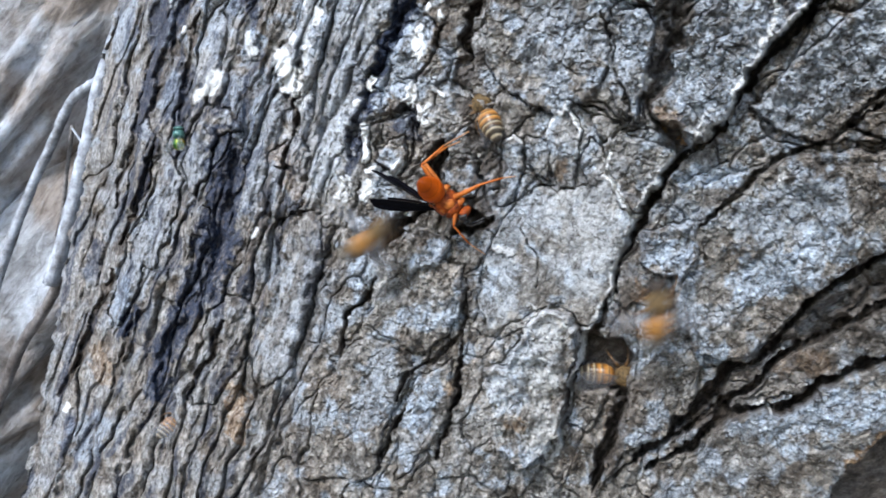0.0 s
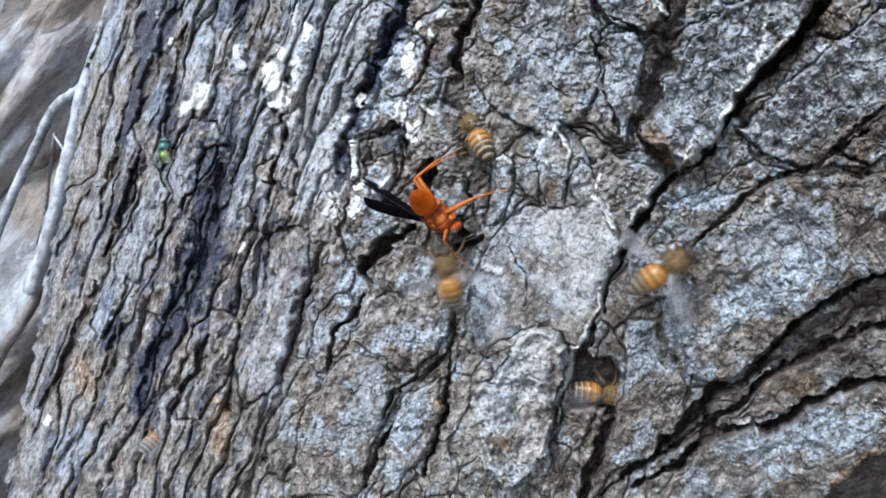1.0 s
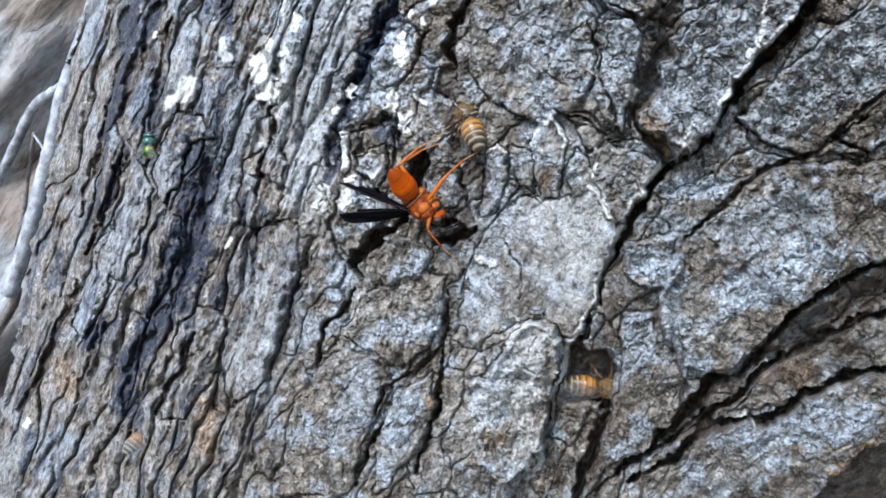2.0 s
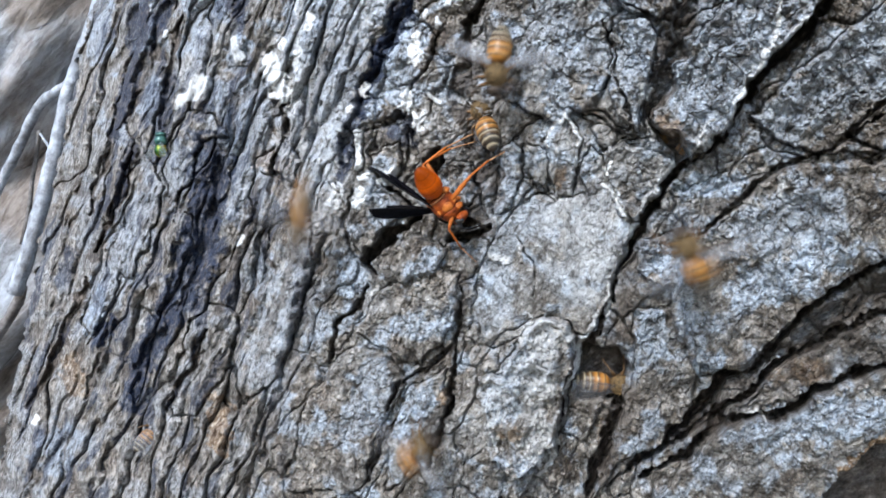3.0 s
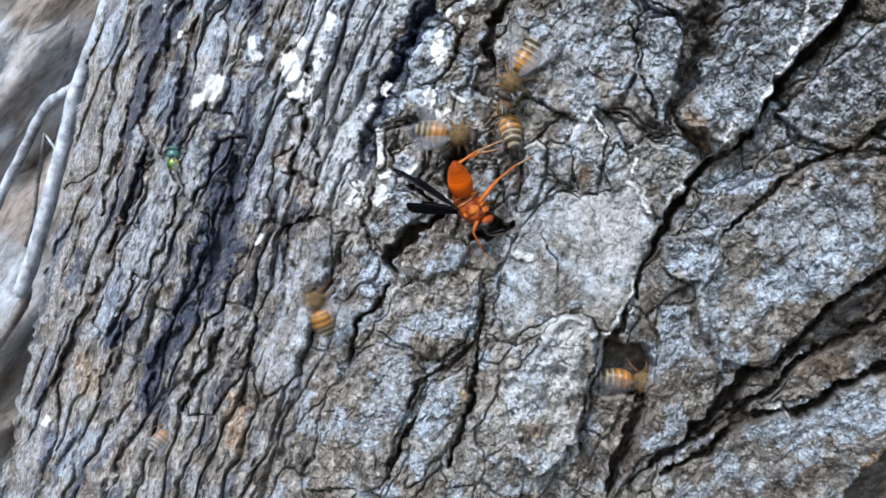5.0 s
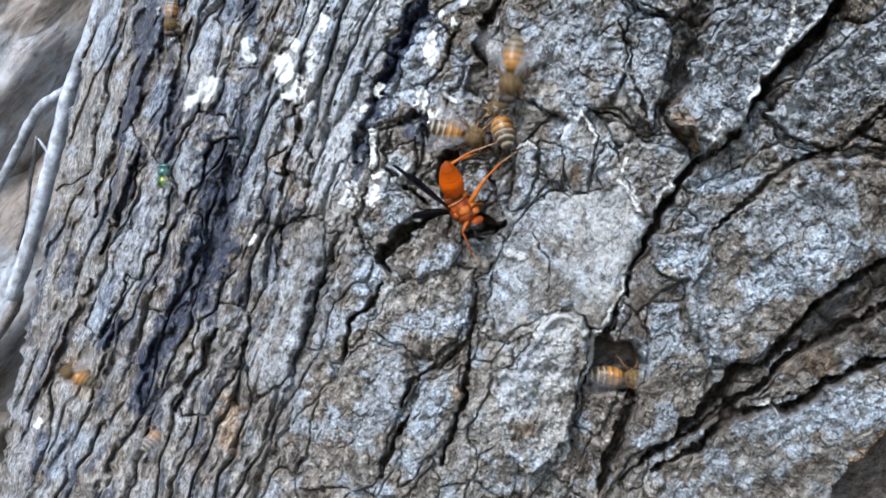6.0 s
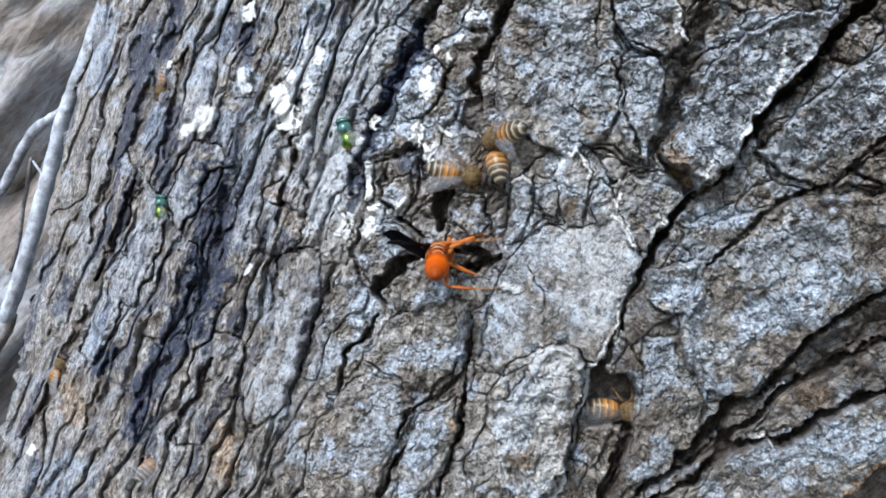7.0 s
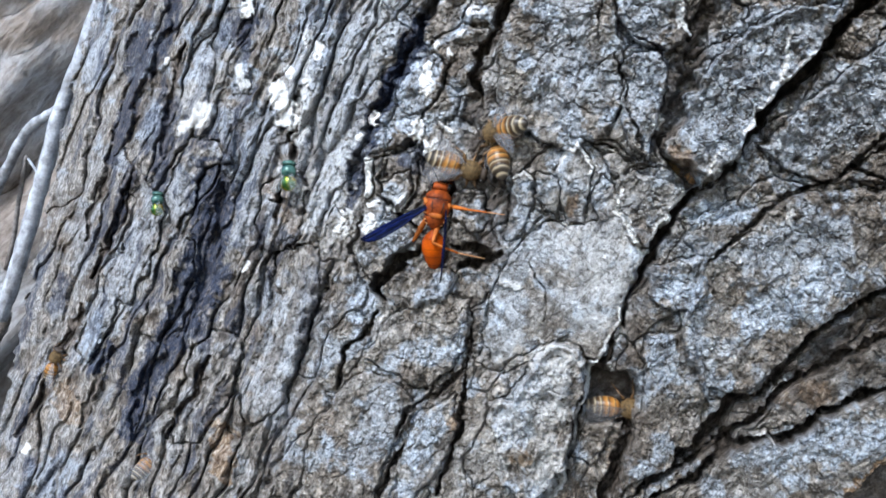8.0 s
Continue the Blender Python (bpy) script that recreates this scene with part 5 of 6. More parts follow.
def build_wasp():
    wasp = tagged(new("paper_wasp"), "red-orange paper wasp with smoky blue-black wings clinging to bark", "wasp")
    thorax = part("thorax", lathe([(-1.5 * MM, 1.8 * MM), (-1.2 * MM, 1.95 * MM), (-0.6 * MM, 2.15 * MM), (0.3 * MM, 2.3 * MM), (1.2 * MM, 2.2 * MM), (1.75 * MM, 2.0 * MM), (1.95 * MM, 1.8 * MM)], 24, 0.95, 1.0), WASP_SHELL, wasp, "rust-red thorax")
    part("collar", lathe([(1.55 * MM, 1.2 * MM), (1.65 * MM, 2.05 * MM), (2.2 * MM, 2.05 * MM), (2.8 * MM, 1.6 * MM), (3.2 * MM, 0.9 * MM), (3.35 * MM, 0.4 * MM)], 22, 1.0, 0.92), WASP_SHELL, thorax)
    part("rear_plate", lathe([(-3.5 * MM, 0.35 * MM), (-3.2 * MM, 0.95 * MM), (-2.6 * MM, 1.5 * MM), (-1.9 * MM, 1.85 * MM), (-1.35 * MM, 1.95 * MM), (-1.2 * MM, 1.2 * MM)], 22, 0.95, 1.0), WASP_SHELL, thorax)
    ridge = lathe(bump_profile(-1.7, -0.6, 0.95, 8, 0.5), 14, 1.2, 0.6)
    bmesh.ops.transform(ridge, matrix=Matrix.Translation((0, 0, 1.75 * MM)), verts=ridge.verts)
    part("ridge", ridge, WASP_LEG, thorax)
    for s in (1, -1):
        cap = lathe(bump_profile(-0.5, 0.5, 0.4, 6, 0.5), 10, 0.8, 0.6)
        bmesh.ops.transform(cap, matrix=Matrix.Translation((0.9 * MM, s * 1.85 * MM, 1.25 * MM)), verts=cap.verts)
        part("wing_cap", cap, WASP_LEG, thorax)
    head = part("head", lathe(bump_profile(3.2, 5.3, 2.0, 12, 0.5), 20, 1.12, 0.95, lambda x: -0.2 * MM), WASP_SHELL, wasp)
    abdomen = part("abdomen", lathe([(-9.7 * MM, 0.04 * MM), (-9.5 * MM, 0.5 * MM), (-8.6 * MM, 1.25 * MM), (-7.2 * MM, 1.9 * MM), (-5.8 * MM, 2.25 * MM), (-5.7 * MM, 2.33 * MM), (-4.4 * MM, 2.5 * MM), (-3.2 * MM, 2.42 * MM), (-2.4 * MM, 2.1 * MM), (-2.3 * MM, 2.1 * MM),
                                     (-1.5 * MM, 1.35 * MM), (-0.8 * MM, 0.6 * MM), (-0.3 * MM, 0.32 * MM), (0.2 * MM, 0.3 * MM)], 24, 1.0, 0.98), WASP_ABDOMEN, wasp, "bright orange spindle-shaped abdomen")
    WASP_LEGS["abdomen"] = abdomen
    for s in (1, -1):
        eye = lathe(bump_profile(-0.9, 0.9, 0.8, 8, 0.5), 12, 0.6, 1.3)
        bmesh.ops.transform(eye, matrix=pose(4.4 * MM, s * 1.75 * MM, 0.2 * MM, 0, 0, s * 22), verts=eye.verts)
        part("eye", eye, EYE_BLACK, head)
        part("antenna", tube(mm(bent([(5.1, s * 0.5, 0.5), (6.2, s * 1.2, 1.2), (7.2, s * 2.0, 0.2), (8.2, s * 2.4, -2.2)], 3)), 0.12 * MM, 7), EYE_BLACK, head)
        fore = part("forewing", wing_mesh(16.0, 2.4, s, 0.5, 0.6), WASP_WING, wasp, "smoky blue-black folded wing")
        part("vein", vein_mesh(16.0, 2.4, s, 0.09), EYE_BLACK, fore)
        hind = part("hindwing", wing_mesh(12.5, 1.9, s, 0.4, 0.4), WASP_WING, wasp, "smoky blue-black wing")
        fore.data.materials.append(WASP_UNDER)
        hind.data.materials.append(WASP_UNDER)
        WASP_LEGS["fore", s], WASP_LEGS["hind_wing", s] = fore, hind
        for key, x, f, ti, fo, bend, r in (("front", 2.4, 4.3, 5.0, 4.2, 119, 0.36), ("mid", 0.8, 6.7, 4.4, 3.6, 160, 0.42), ("hind", -1.6, 6.7, 6.0, 5.4, 86, 0.48)):
            leg = leg_part(wasp, (x, s * 1.3, -1.5), (0, s, 0), (0, 0, 1), f, ti, fo, bend, r, WASP_LEG, WASP_FOOT)
            WASP_LEGS[key, s] = leg
            hip = lathe(bump_profile(-1.3, 1.3, 0.72, 8, 0.6), 12, 0.8, 1.0)
            bmesh.ops.transform(hip, matrix=pose(x * MM, s * 1.15 * MM, -1.75 * MM, 0, 60, s * 25), verts=hip.verts)
            part("hip", hip, WASP_COXA, wasp, "bright orange hip joint")
    for x, r in ((1.72, 2.04), (-1.33, 1.99)):
        part("suture", lathe([((x - 0.07) * MM, (r - 0.1) * MM), ((x - 0.04) * MM, r * MM), ((x + 0.04) * MM, r * MM), ((x + 0.07) * MM, (r - 0.1) * MM)], 24, 0.97, 1.0), EYE_BLACK, thorax, "dark seam")
    for s in (1, -1):
        part("suture", tube(mm([(1.6, s * 0.85, 1.74), (0.9, s * 0.9, 2.08), (0.2, s * 0.85, 2.13), (-0.6, s * 0.7, 2.04)]), 0.06 * MM, 6), EYE_BLACK, thorax, "dark seam")
    for s in (1, -1):
        for k, x in enumerate((-2.7, -2.0, -0.9)):
            r = (1.36, 1.86, 2.16)[k]
            part("pale_seam", tube(mm([(x + 0.10 * math.sin(j), s * r * math.cos(w), r * math.sin(w)) for j, w in enumerate((-0.9, -0.5, -0.1, 0.3, 0.7))]), 0.13 * MM, 6), WASP_PALE, thorax, "pale tan edge of a body plate")
        side_plate = lathe(bump_profile(-1.1, 1.1, 0.9, 8, 0.5), 12, 0.45, 1.0)
        bmesh.ops.transform(side_plate, matrix=pose(0.9 * MM, s * 1.85 * MM, -0.35 * MM, 0, 50, 0), verts=side_plate.verts)
        part("side_plate", side_plate, WASP_COXA, thorax, "orange flank plate")
    for ob in (thorax, *thorax.children):
        ob.data.transform(Matrix.Diagonal((1.2, 1.3, 1.2, 1)))
    for ob in (head, *head.children):
        ob.data.transform(Matrix.Translation((0.3 * MM, 0, -0.6 * MM)) @ Matrix.Diagonal((1, 1, 0.95, 1)))
    return wasp


def height_at(a, b, reach=9):
    """How far the bark stands out round a place of the chart, in millimetres."""
    i, j = int(round((b - B0) / STEP)), int(round((a - A0) / STEP))
    k = max(1, int(reach / STEP))
    i, j = min(max(i, k), GA.shape[0] - k - 1), min(max(j, k), GA.shape[1] - k - 1)
    return float(np.percentile(relief[i - k:i + k + 1, j - k:j + k + 1], 75))


def perch(a, b, off, heading, roll=0.0, pitch=0.0, lie=0.7, sit=True):
    """A pose over the bark: off millimetres above it, the head turned to heading (degrees from the chart's a axis, upwards positive)."""
    aa, bb = np.array([float(a)]), np.array([float(b)])
    n = Vector(outward(aa, bb)[0]).lerp(Vector((0, -1, 0)), 1 - lie).normalized()
    h = radians(heading)
    x = Vector((math.cos(h), 0, math.sin(h)))
    x = (x - x.dot(n) * n).normalized()
    m = Matrix((x, n.cross(x), n)).transposed().to_4x4()
    place = on_bark(a, b, off + (height_at(a, b) if sit else 0))
    return Matrix.Translation(place) @ m @ pose(0, 0, 0, roll, -pitch, 0)


BEE_GROUP = "honey bees on and round the trunk"
bee_model = build_honey_bee()
still_bee = tagged(bee_model, "honey bee clinging head-first in a bark hollow", "bee", BEE_GROUP)
wing_set(still_bee, {s: pose(1.0 * MM, s * 1.2 * MM, 0.9 * MM, -s * 62, 0, s * 30) for s in (1, -1)})


def more_bees(label, wings=FOLDED):
    bee = tagged(copy_thing(bee_model, Matrix()), label)
    wing_set(bee, wings)
    return bee


hover_bee = more_bees("amber-banded honey bee hovering round the wasp, wings beating", SPREAD)
guard_bee = more_bees("honey bee hovering beside a bark plate, wings beating", SPREAD)
crown_bee = more_bees("honey bee walking down the bark with half-open wings", HALF)
passing_bee = more_bees("honey bee darting past the trunk, wings beating", SPREAD)
stray_bee = more_bees("small-looking honey bee crawling along a bark ridge")
hole_bee = more_bees("honey bee lying sideways in a dark bark hollow")
crack_bee = more_bees("honey bee half hidden in a bark crack")
notch_bee = more_bees("honey bee tucked under the edge of a bark plate")
still_fly = tagged(build_fly(), "shining green blowfly resting on the bark", "fly", "green flies on the trunk")
roving_fly = tagged(copy_thing(still_fly, Matrix()), "green-gold blowfly flitting over the bark")
wasp = build_wasp()


def beat(bee, spans):
    """Key the wings: they beat while the bee flies and lie folded while it sits. spans: (start, end, True in flight)."""
    for ob in bee.children:
        if not ob.name.startswith(("forewing", "hindwing")):
            continue
        s = 1 if ob.data.vertices[40].co.y > 0 else -1
        fore = ob.name.startswith("forewing")
        rows = []
        for t0, t1, flies in spans:
            if flies:
                k = round(t0 * 30)
                while k / 30 < t1 - 1e-6:
                    up = 34 if k % 2 else -26
                    rows.append((k / 30, SPREAD[s] @ pose(0, 0, 0, s * up, 0, 0)))
                    k += 1
            else:
                rows += [(t0, HALF[s]), (t1 - 1 / 30, HALF[s])]
        rows.append((8.0, rows[-1][1]))
        if not fore:
            rows = [(t, Matrix.Translation((-0.7 * MM, 0, -0.12 * MM)) @ m) for t, m in rows]
        walk(ob, rows)


def fly(flight, off):
    """Rows of a hovering flight, frame by frame: the way points, and the tremble of a bee that beats its wings."""
    t0, t1 = flight[0][0], flight[-1][0]
    at = [p[0] for p in flight]
    rows = []
    for k in range(round(t0 * 30), round(t1 * 30) + 1):
        t = k / 30
        a, b, h = (float(np.interp(t, at, [p[n] for p in flight])) for n in (1, 2, 3))
        s = 1 if k % 2 else -1
        rows.append((t, perch(a + 10 * s, b - 7 * s, off, h + 8 * s, 6 * s, 8, 0.3, False)))
    return rows


def motions():
    # bees that stay where they are
    walk(still_bee, [(t, perch(877, 272, -0.4, h, 0, p + 10)) for t, h, p in ((0, 118, -42), (0.9, 122, -40), (1.7, 116, -43), (3.2, 112, -42), (4.6, 104, -43), (6.0, 108, -41), (7.0, 104, -43), (8.0, 106, -42))])
    walk(hole_bee, [(0, perch(1094, 737, 3.0, -2, 30, -6)), (3.0, perch(1095, 737, 3.0, -3, 30, -6)), (8.0, perch(1096, 737, 3.0, -2, 30, -6))])
    walk(crack_bee, [(0, perch(266, 818, 0.6, 62, 30, -40)), (8.0, perch(263, 820, 0.6, 60, 30, -40))])
    walk(notch_bee, [(0, perch(1216, 312, -3.6, 155, -50, -10)), (8.0, perch(1217, 313, -3.6, 157, -50, -10))])
    # the bee that circles the wasp, leaves, comes back and settles far down the trunk
    flight = ((0, 713, 473, 40), (0.1, 736, 456, 45), (0.2, 821, 434, 60), (0.3, 810, 470, 95), (0.4, 769, 476, 95), (0.5, 844, 475, 85), (0.6, 887, 396, 92), (0.7, 875, 392, 100), (0.8, 910, 485, 85),
              (0.9, 891, 507, 95), (1.0, 858, 504, 105), (1.1, 914, 405, 80), (1.2, 923, 383, 88), (1.3, 906, 387, 85), (1.4, 1090, 400, 60), (1.5, 1225, 410, 90), (1.6, 1200, 560, 100), (1.7, 1105, 739, 105), (1.85, 1040, 1000, 100),
              (2.3, 1500, 1200, 160), (2.7, 1800, 600, 170), (2.9, 1453, 413, 150), (3.0, 1230, 484, 125), (3.1, 1168, 385, 70), (3.2, 1151, 431, 90), (3.3, 1094, 404, 150), (3.4, 925, 311, 178), (3.5, 822, 392, 110), (3.6, 887, 467, 130),
              (3.7, 995, 436, 150), (3.8, 892, 361, 172), (3.9, 859, 362, 100), (4.0, 881, 332, 55), (4.1, 893, 316, 62), (4.2, 885, 341, 90), (4.3, 795, 323, 150), (4.4, 609, 154, 210), (4.5, 597, 141, 280), (4.6, 686, 333, 320), (4.7, 721, 445, 395),
              (4.9, 640, 560, 460), (5.2, 500, 640, 500), (5.5, 380, 690, 520), (5.8, 260, 700, 530), (6.0, 183, 702, 520), (6.3, 120, 700, 480), (6.6, 84, 688, 440))
    rows = fly(flight, 12)
    rows += [(7.0, perch(109, 654, 3.0, 420)), (8.0, perch(113, 646, 3.0, 425))]
    walk(hover_bee, rows)
    beat(hover_bee, ((0, 6.6, True), (6.8, 8.0, False)))
    # the bee beside the plate leaves, and comes back from below to land by the wasp
    flight = ((0, 1179, 588, 100), (0.1, 1193, 585, 95), (0.2, 1189, 566, 85), (0.3, 1160, 536, 70), (0.4, 1207, 518, 60), (0.5, 1192, 495, 50), (0.6, 1186, 484, 60), (0.7, 1184, 489, 70), (0.8, 1172, 486, 60), (0.9, 1192, 483, 50), (1.0, 1210, 481, 42),
              (1.1, 1220, 488, 50), (1.2, 1211, 493, 60), (1.3, 1239, 485, 75), (1.4, 1262, 500, 80), (1.5, 1299, 515, 70), (1.6, 1400, 525, 30), (1.7, 1545, 528, 0), (1.85, 1780, 540, -20), (2.3, 1600, 1150, -80), (2.7, 900, 1120, -160), (2.9, 800, 960, -250), (3.0, 778, 813, -305),
              (3.1, 740, 671, -300), (3.2, 662, 614, -310), (3.3, 700, 498, -290), (3.4, 695, 473, -270), (3.5, 702, 456, -268), (3.6, 702, 456, -262), (3.7, 697, 447, -258), (3.8, 690, 427, -264), (3.9, 684, 400, -270), (4.0, 691, 363, -280), (4.1, 696, 341, -300), (4.2, 719, 324, -322), (4.3, 729, 328, -335))
    rows = fly(flight, 10)
    rows += [(t, perch(a + 12 * (t > 5), b + 5 * (t > 5), 2.4, h, 0, -18 if t > 5 else 0)) for t, a, b, h in ((4.4, 732, 313, -345), (4.5, 744, 307, -358), (4.7, 749, 298, -362), (5.2, 790, 293, -372), (5.8, 805, 291, -375), (6.0, 804, 294, -374), (6.5, 810, 299, -372), (7.0, 805, 303, -371), (7.5, 807, 305, -375), (8.0, 805, 298, -378))]
    walk(guard_bee, rows)
    beat(guard_bee, ((0, 4.4, True), (4.55, 8.0, False)))
    # the bee that comes from above and walks down
    flight = ((0, 1010, -240, 250), (2.2, 1000, -220, 250), (2.6, 945, 60, 250), (2.8, 927, 167, 262), (3.0, 928, 179, 268), (3.3, 912, 192, 265), (3.5, 912, 195, 262), (3.8, 904, 196, 255), (3.9, 913, 179, 245))
    rows = fly(flight, 9)
    rows += [(t, perch(a, b, o, h, 0, -46 if t > 6.4 else 0)) for t, a, b, o, h in ((4.0, 913, 186, 3, 240), (4.2, 910, 189, 3, 238), (4.5, 900, 196, 3, 236), (4.7, 899, 200, 3, 236), (5.2, 905, 188, 3, 240), (5.8, 912, 179, 3, 250), (6.0, 905, 195, 3, 262), (6.1, 918, 219, 5, 262), (6.2, 931, 219, 6, 255),
                                                   (6.3, 936, 225, 6, 245), (6.4, 935, 232, 5, 215), (6.5, 898, 238, 2.4, 196), (7.0, 892, 242, 2.4, 192), (7.5, 891, 242, 2.4, 192), (8.0, 890, 240, 2.4, 188))]
    walk(crown_bee, rows)
    beat(crown_bee, ((0, 4.0, True), (4.15, 6.0, False), (6.05, 6.4, True), (6.5, 8.0, False)))
    # a bee that darts past
    flight = ((0, 720, -420, 260), (2.6, 715, -400, 260), (2.8, 700, -140, 260), (2.9, 723, 115, 255), (3.0, 607, 429, 268), (3.1, 627, 693, 290), (3.2, 785, 835, 320), (3.35, 960, 1180, 320), (8.0, 980, 1260, 320))
    walk(passing_bee, fly(flight, 14))
    beat(passing_bee, ((0, 8.0, True),))
    # the bee on the far ridge
    walk(stray_bee, [(t, perch(a, b, o, h, 0, p)) for t, a, b, h, o, p in ((0, 330, -170, 290, 3.4, 0), (4.7, 330, -160, 290, 3.4, 0), (5.4, 312, 40, 280, 3.4, 0), (5.8, 307, 88, 275, 3.4, 0), (6.0, 308, 86, 272, 3.4, 0), (6.2, 305, 98, 268, 3.4, 0), (6.5, 296, 110, 262, 5.0, 0), (6.8, 284, 138, 258, 4.4, 0), (7.0, 280, 146, 256, 4.4, -6), (7.2, 280, 148, 256, 3.4, -30), (7.5, 281, 149, 256, 0, -60), (8.0, 281, 152, 256, -3.0, -70))])
    walk(still_fly, [(t, perch(a, b, 2.8, h)) for t, a, b, h in ((0, 301, 306, 92), (3.5, 303, 308, 92), (4.5, 303, 318, 90), (5.4, 300, 345, 88), (6.4, 292, 364, 90), (8.0, 291, 364, 90))])
    walk(roving_fly, [(t, perch(a, b, o, h)) for t, a, b, o, h in ((0, 720, -190, 6, 250), (5.6, 715, -180, 8, 250), (6.2, 690, 20, 8, 260), (6.3, 674, 79, 5, 250), (6.4, 679, 95, 2.5, 100), (6.5, 668, 104, 6, 100), (6.6, 636, 168, 2.2, 102), (6.7, 614, 194, 4, 98), (6.8, 608, 234, 1.8, 105), (7.0, 615, 234, 1.8, 108),
                                                             (7.1, 615, 231, 1.8, 108), (7.4, 609, 229, 1.8, 106), (7.5, 602, 225, 5, 110), (7.6, 587, 242, 4, 80), (7.7, 557, 246, 1.8, 60), (7.8, 556, 252, 1.8, 70), (7.9, 536, 301, 5, 80), (8.0, 529, 317, 1.8, 90))])
    # the wasp: feeding head down, then it turns round and climbs
    walk(wasp, [(t, perch(a, b, o, h, r, p, 0.4)) for t, a, b, o, h, r, p in (
        (0, 814, 420, 4.5, -42, 92, -8), (0.5, 818, 417, 4.5, -42, 92, -8), (1.0, 819, 413, 4.5, -44, 92, -8), (1.3, 815, 411, 4.5, -45, 92, -8), (1.5, 803, 411, 4.5, -42, 92, -8), (1.7, 799, 409, 4.5, -42, 92, -8), (2.3, 808, 409, 4.5, -46, 92, -8), (2.8, 815, 410, 4.5, -48, 92, -8), (3.5, 820, 412, 4.5, -48, 92, -8),
        (4.0, 821, 411, 4.5, -48, 92, -8), (4.5, 821, 417, 4.5, -50, 92, -8), (5.2, 819, 419, 4.5, -54, 92, -8), (6.0, 817, 421, 4.5, -56, 92, -8), (6.5, 813, 435, 4.5, -62, 92, -8), (6.6, 809, 438, 4.8, -58, 92, -14), (6.7, 799, 441, 5, -76, 92, -40), (6.8, 793, 446, 5, -88, 92, -62), (6.9, 790, 449, 5, -90, 92, -76),
        (7.0, 790, 450, 5, 90, -88, -80), (7.1, 789, 447, 5, 90, -80, -72), (7.2, 783, 436, 5, 92, -40, -40), (7.3, 778, 427, 5, 95, -10, -12), (7.4, 776, 416, 5, 95, 12, 0), (7.5, 772, 412, 5, 90, 10, 2), (7.7, 772, 396, 6, 88, 10, 3), (7.8, 766, 388, 7, 84, 10, 3), (7.9, 780, 378, 8.5, 81, 10, 3), (8.0, 778, 376, 8.5, 79, 10, 3))])
    walk(WASP_LEGS["abdomen"], [(t, pose((-1.3 - 2.6 * float(smooth(6.6, 7.3, t))) * MM, 0, -0.1 * MM, 0, -b, g)) for t, b, g in (
        (0, 6, -62), (1.0, 8, -60), (1.3, 6, -52), (1.5, 0, -30), (1.7, 12, -34), (2.3, 10, -46), (2.8, 10, -45), (3.5, 14, -42), (4.5, 20, -36), (6.0, 18, -34), (6.5, 22, -30), (6.7, 20, -24), (6.9, 10, -12), (7.1, 0, -6), (7.3, 4, 0), (7.5, 7, 4), (7.7, 10, 8), (8.0, 13, 12))])

    def wing_rows(key, side, rows):
        out = []
        for t, way, face in rows:
            y = Vector(way).normalized() * side
            z = (Vector(face) - Vector(face).dot(y) * y).normalized()
            m = Matrix((y.cross(z), y, z)).transposed().to_4x4()
            out.append((t, Matrix.Translation(Vector((0.9, side * 1.7, 1.3)) * MM) @ m))
        walk(WASP_LEGS[key, side], out)

    def swept(degrees_up, out):
        """A wing's way, turned up from the body's rear and out towards its near side."""
        c, w = math.sqrt(1 - out * out), radians(degrees_up)
        return (-math.cos(w) * c, out, math.sin(w) * c)

    near = [(t, swept(w, 0.15), (0, -0.12, 1)) for t, w in ((0, 11), (1.2, 12), (1.5, 22), (1.7, 22), (2.8, 15), (3.3, 8), (3.6, -2), (4.0, 15), (4.3, 27), (4.5, 25), (5.8, 17), (6.5, 21))]
    near += [(6.9, (-0.7, -0.5, 0.5), (0, -0.5, 1)), (7.1, (-0.7, -0.4, 0.6), (0.2, -0.3, 1)), (7.3, (-0.6, 0.8, 0.12), (0.6, 0, 1)), (7.5, (-0.6, 0.8, 0.06), (0.6, 0, 1)), (8.0, (-0.6, 0.79, 0.06), (0.6, 0, 1))]
    far_side = [(t, swept(w, out), (0, -1, -0.3)) for t, w, out in ((0, 30, 0.5), (1.2, 19, 0.45), (1.5, 42, 0.35), (1.7, 42, 0.35), (2.8, 45, 0.55), (3.3, 30, 0.7), (3.6, 12, 0.82), (4.0, 35, 0.7), (4.3, 52, 0.5), (4.5, 47, 0.55), (5.8, 38, 0.86), (6.5, 56, 0.9))]
    far_side += [(6.7, (-0.7, 0.3, 0.64), (0, -1, -0.1)), (6.9, (-0.85, -0.1, 0.5), (0, -1, 0.2)), (7.1, (-0.95, -0.3, 0.4), (0, -0.9, 0.4)), (7.3, (-1, 0.0, 0.26), (0, -1, 0.12)), (7.5, (-1, -0.02, 0.26), (0, -1, 0.1)), (8.0, (-1, -0.09, 0.26), (0, -1, 0.1))]
    wing_rows("fore", 1, near)
    wing_rows("fore", -1, far_side)
    wing_rows("hind_wing", 1, [(t, Vector(w) + Vector((-0.03, 0, -0.05)), f) for t, w, f in near])
    wing_rows("hind_wing", -1, [(t, Vector(w) + Vector((-0.03, 0, -0.05)), f) for t, w, f in far_side])
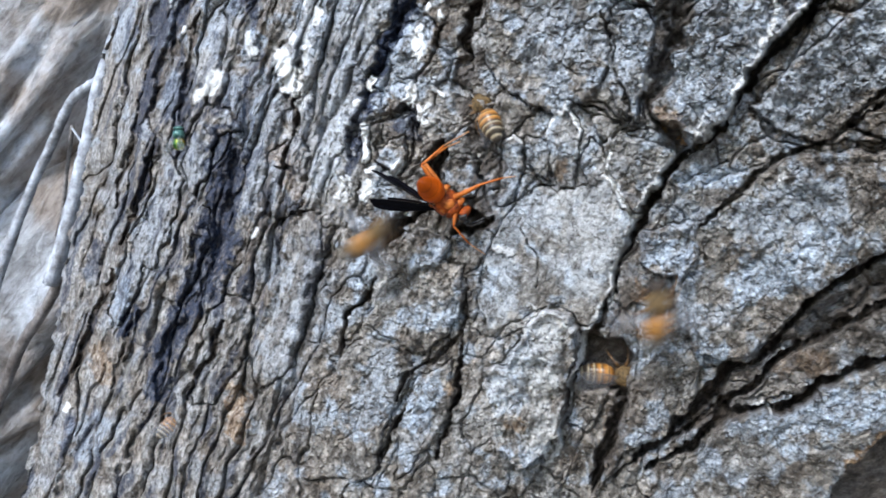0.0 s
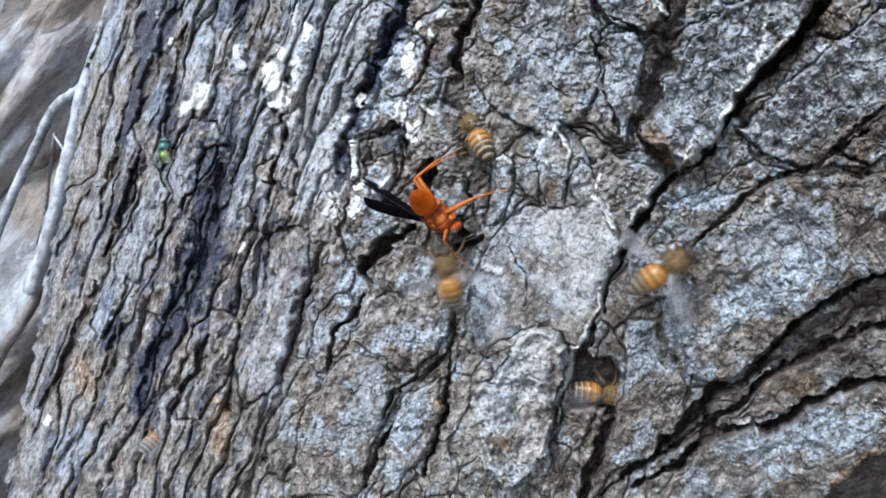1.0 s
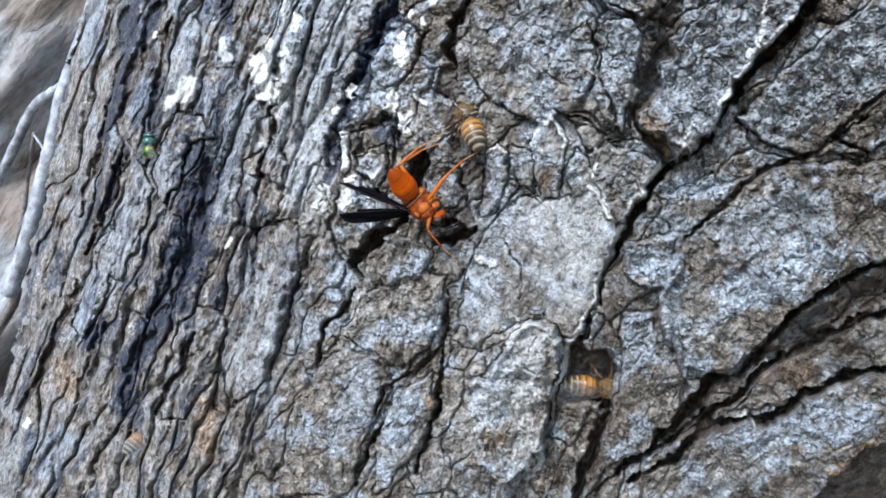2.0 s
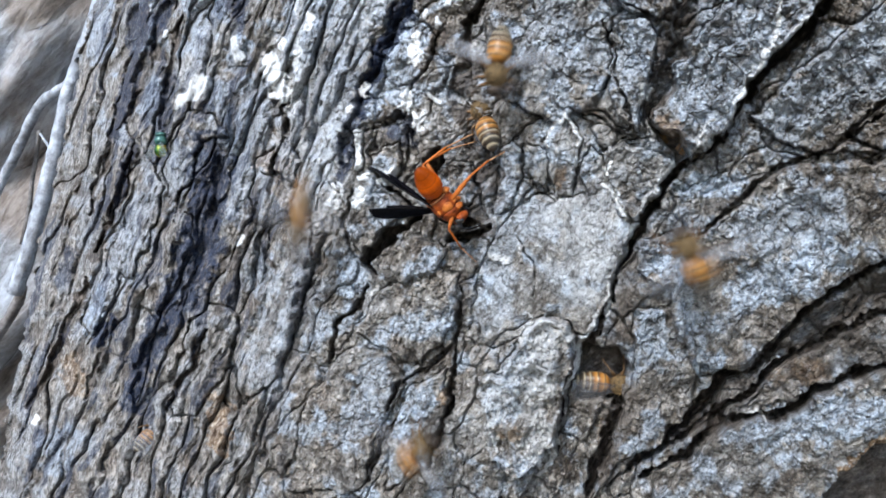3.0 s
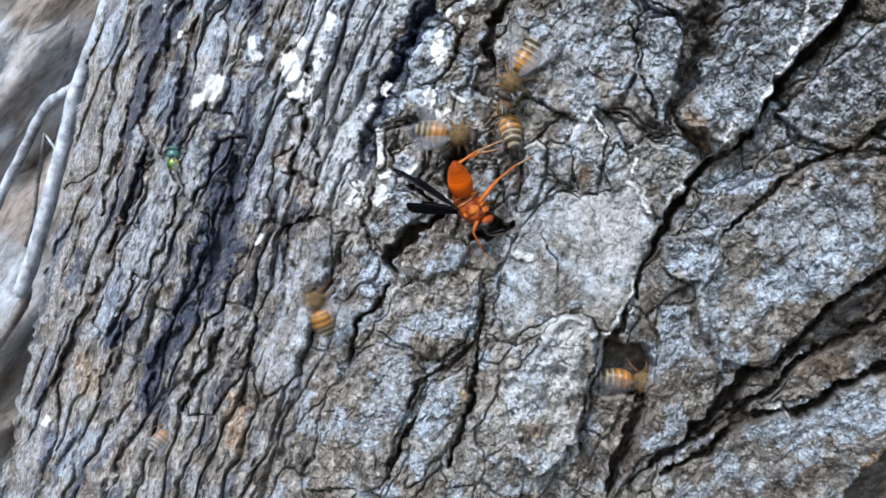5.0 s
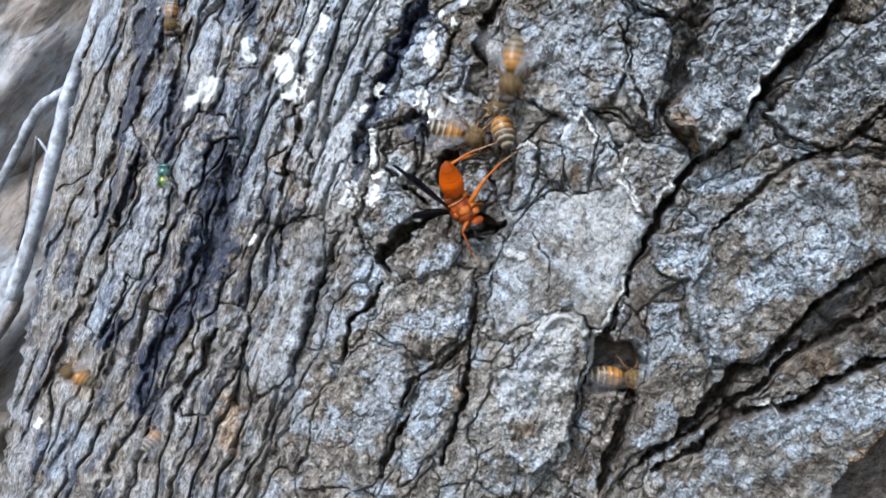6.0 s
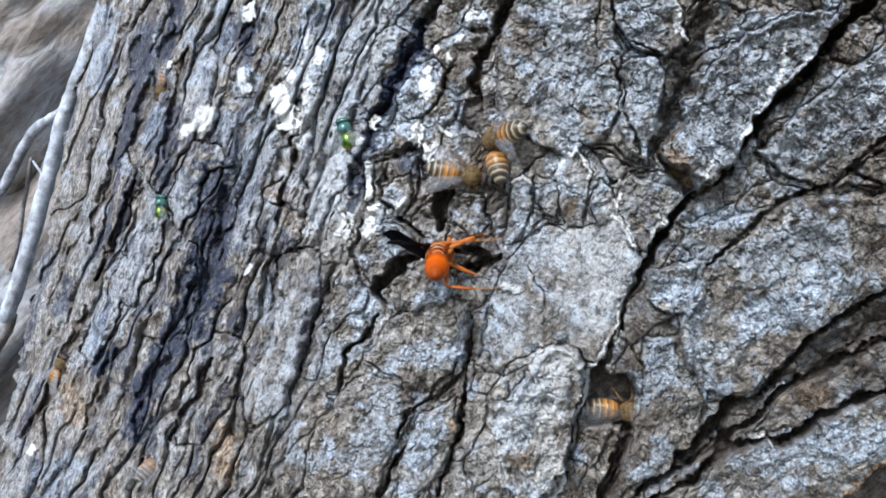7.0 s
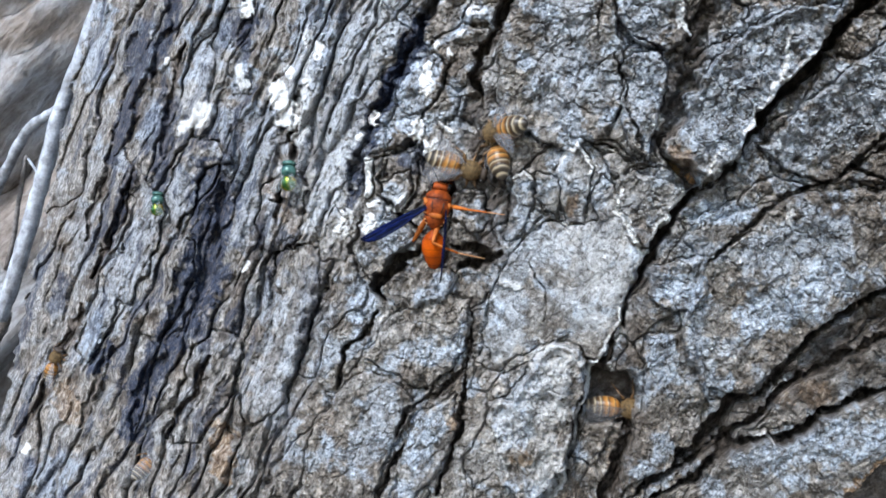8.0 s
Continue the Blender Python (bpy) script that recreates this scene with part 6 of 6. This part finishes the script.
    steps = {
        ("hind", 1): ((-1.6, 1.3, -1.4), (0, (-3.6, -0.5, -12), (-1, 0.3, 0)), (2.8, (-4.2, -0.5, -11.8), (-1, 0.3, 0)), (6.6, (-4.6, -0.5, -11.6), (-1, 0.3, 0)), (6.9, (-3, 4, -13), (-1, 0.5, 0)), (7.1, (-3, 4, -13), (-1, 0.5, 0)), (7.4, (-4, 0.5, -12), (-0.8, 0.3, 0))),
        ("mid", 1): ((0.8, 1.4, -1.4), (0, (7, -0.5, -12), (-0.8, 0.6, 0)), (1.1, (6, -0.5, -12.5), (-0.8, 0.6, 0)), (1.7, (2, -0.5, -14), (-0.8, 0.6, 0)), (2.8, (0, -0.5, -14.3), (-0.8, 0.5, 0)), (4.6, (-0.5, -0.5, -14.3), (-0.8, 0.5, 0)), (6.6, (-4, -0.5, -13.7), (-0.8, 0.5, 0)), (7.0, (5, 3, -10), (-0.3, 1, 0)), (7.4, (1, 0.5, -10), (0, 0.4, 0.3))),
        ("front", 1): ((2.4, 1.2, -1.2), (0, (11.1, -1.5, 4.0), (0, 0.5, 0.9)), (6.6, (11.0, -1.5, 4.3), (0, 0.5, 0.9)), (7.0, (8, 2, -4), (0, 0.8, 0.6)), (7.4, (1.5, -0.5, -9), (1, 0.1, 0))),
        ("hind", -1): ((-1.6, -1.2, -1.4), (0, (-3, -6, -13), (-1, 0, 0.2)), (6.6, (-3, -6, -13), (-1, 0, 0.2)), (6.9, (-3, -4, -13), (-1, -0.5, 0)), (7.1, (-3, -4, -13), (-1, -0.5, 0)), (7.4, (-7.0, -10.8, 3.2), (-0.8, 0.2, 0.6))),
        ("mid", -1): ((0.8, -1.3, -1.4), (0, (4, -8, -7), (0, -0.2, 1)), (6.6, (4, -8, -7), (0, -0.2, 1)), (7.0, (4, -3, -11), (-0.5, -1, 0)), (7.4, (0.6, -10, 6.6), (0, 0, 1))),
        ("front", -1): ((2.4, -1.2, -1.2), (0, (5, -7, -4.5), (0, -0.4, 1)), (6.6, (5, -7, -4.5), (0, -0.4, 1)), (7.4, (1.5, -1.5, -9), (1, -0.2, 0))),
    }
    for key, (root, *rows) in steps.items():
        rows = [*rows, (8.0, *rows[-1][1:])]
        walk(WASP_LEGS[key], [(t, aimed(root, way, side)) for t, way, side in rows])


motions()
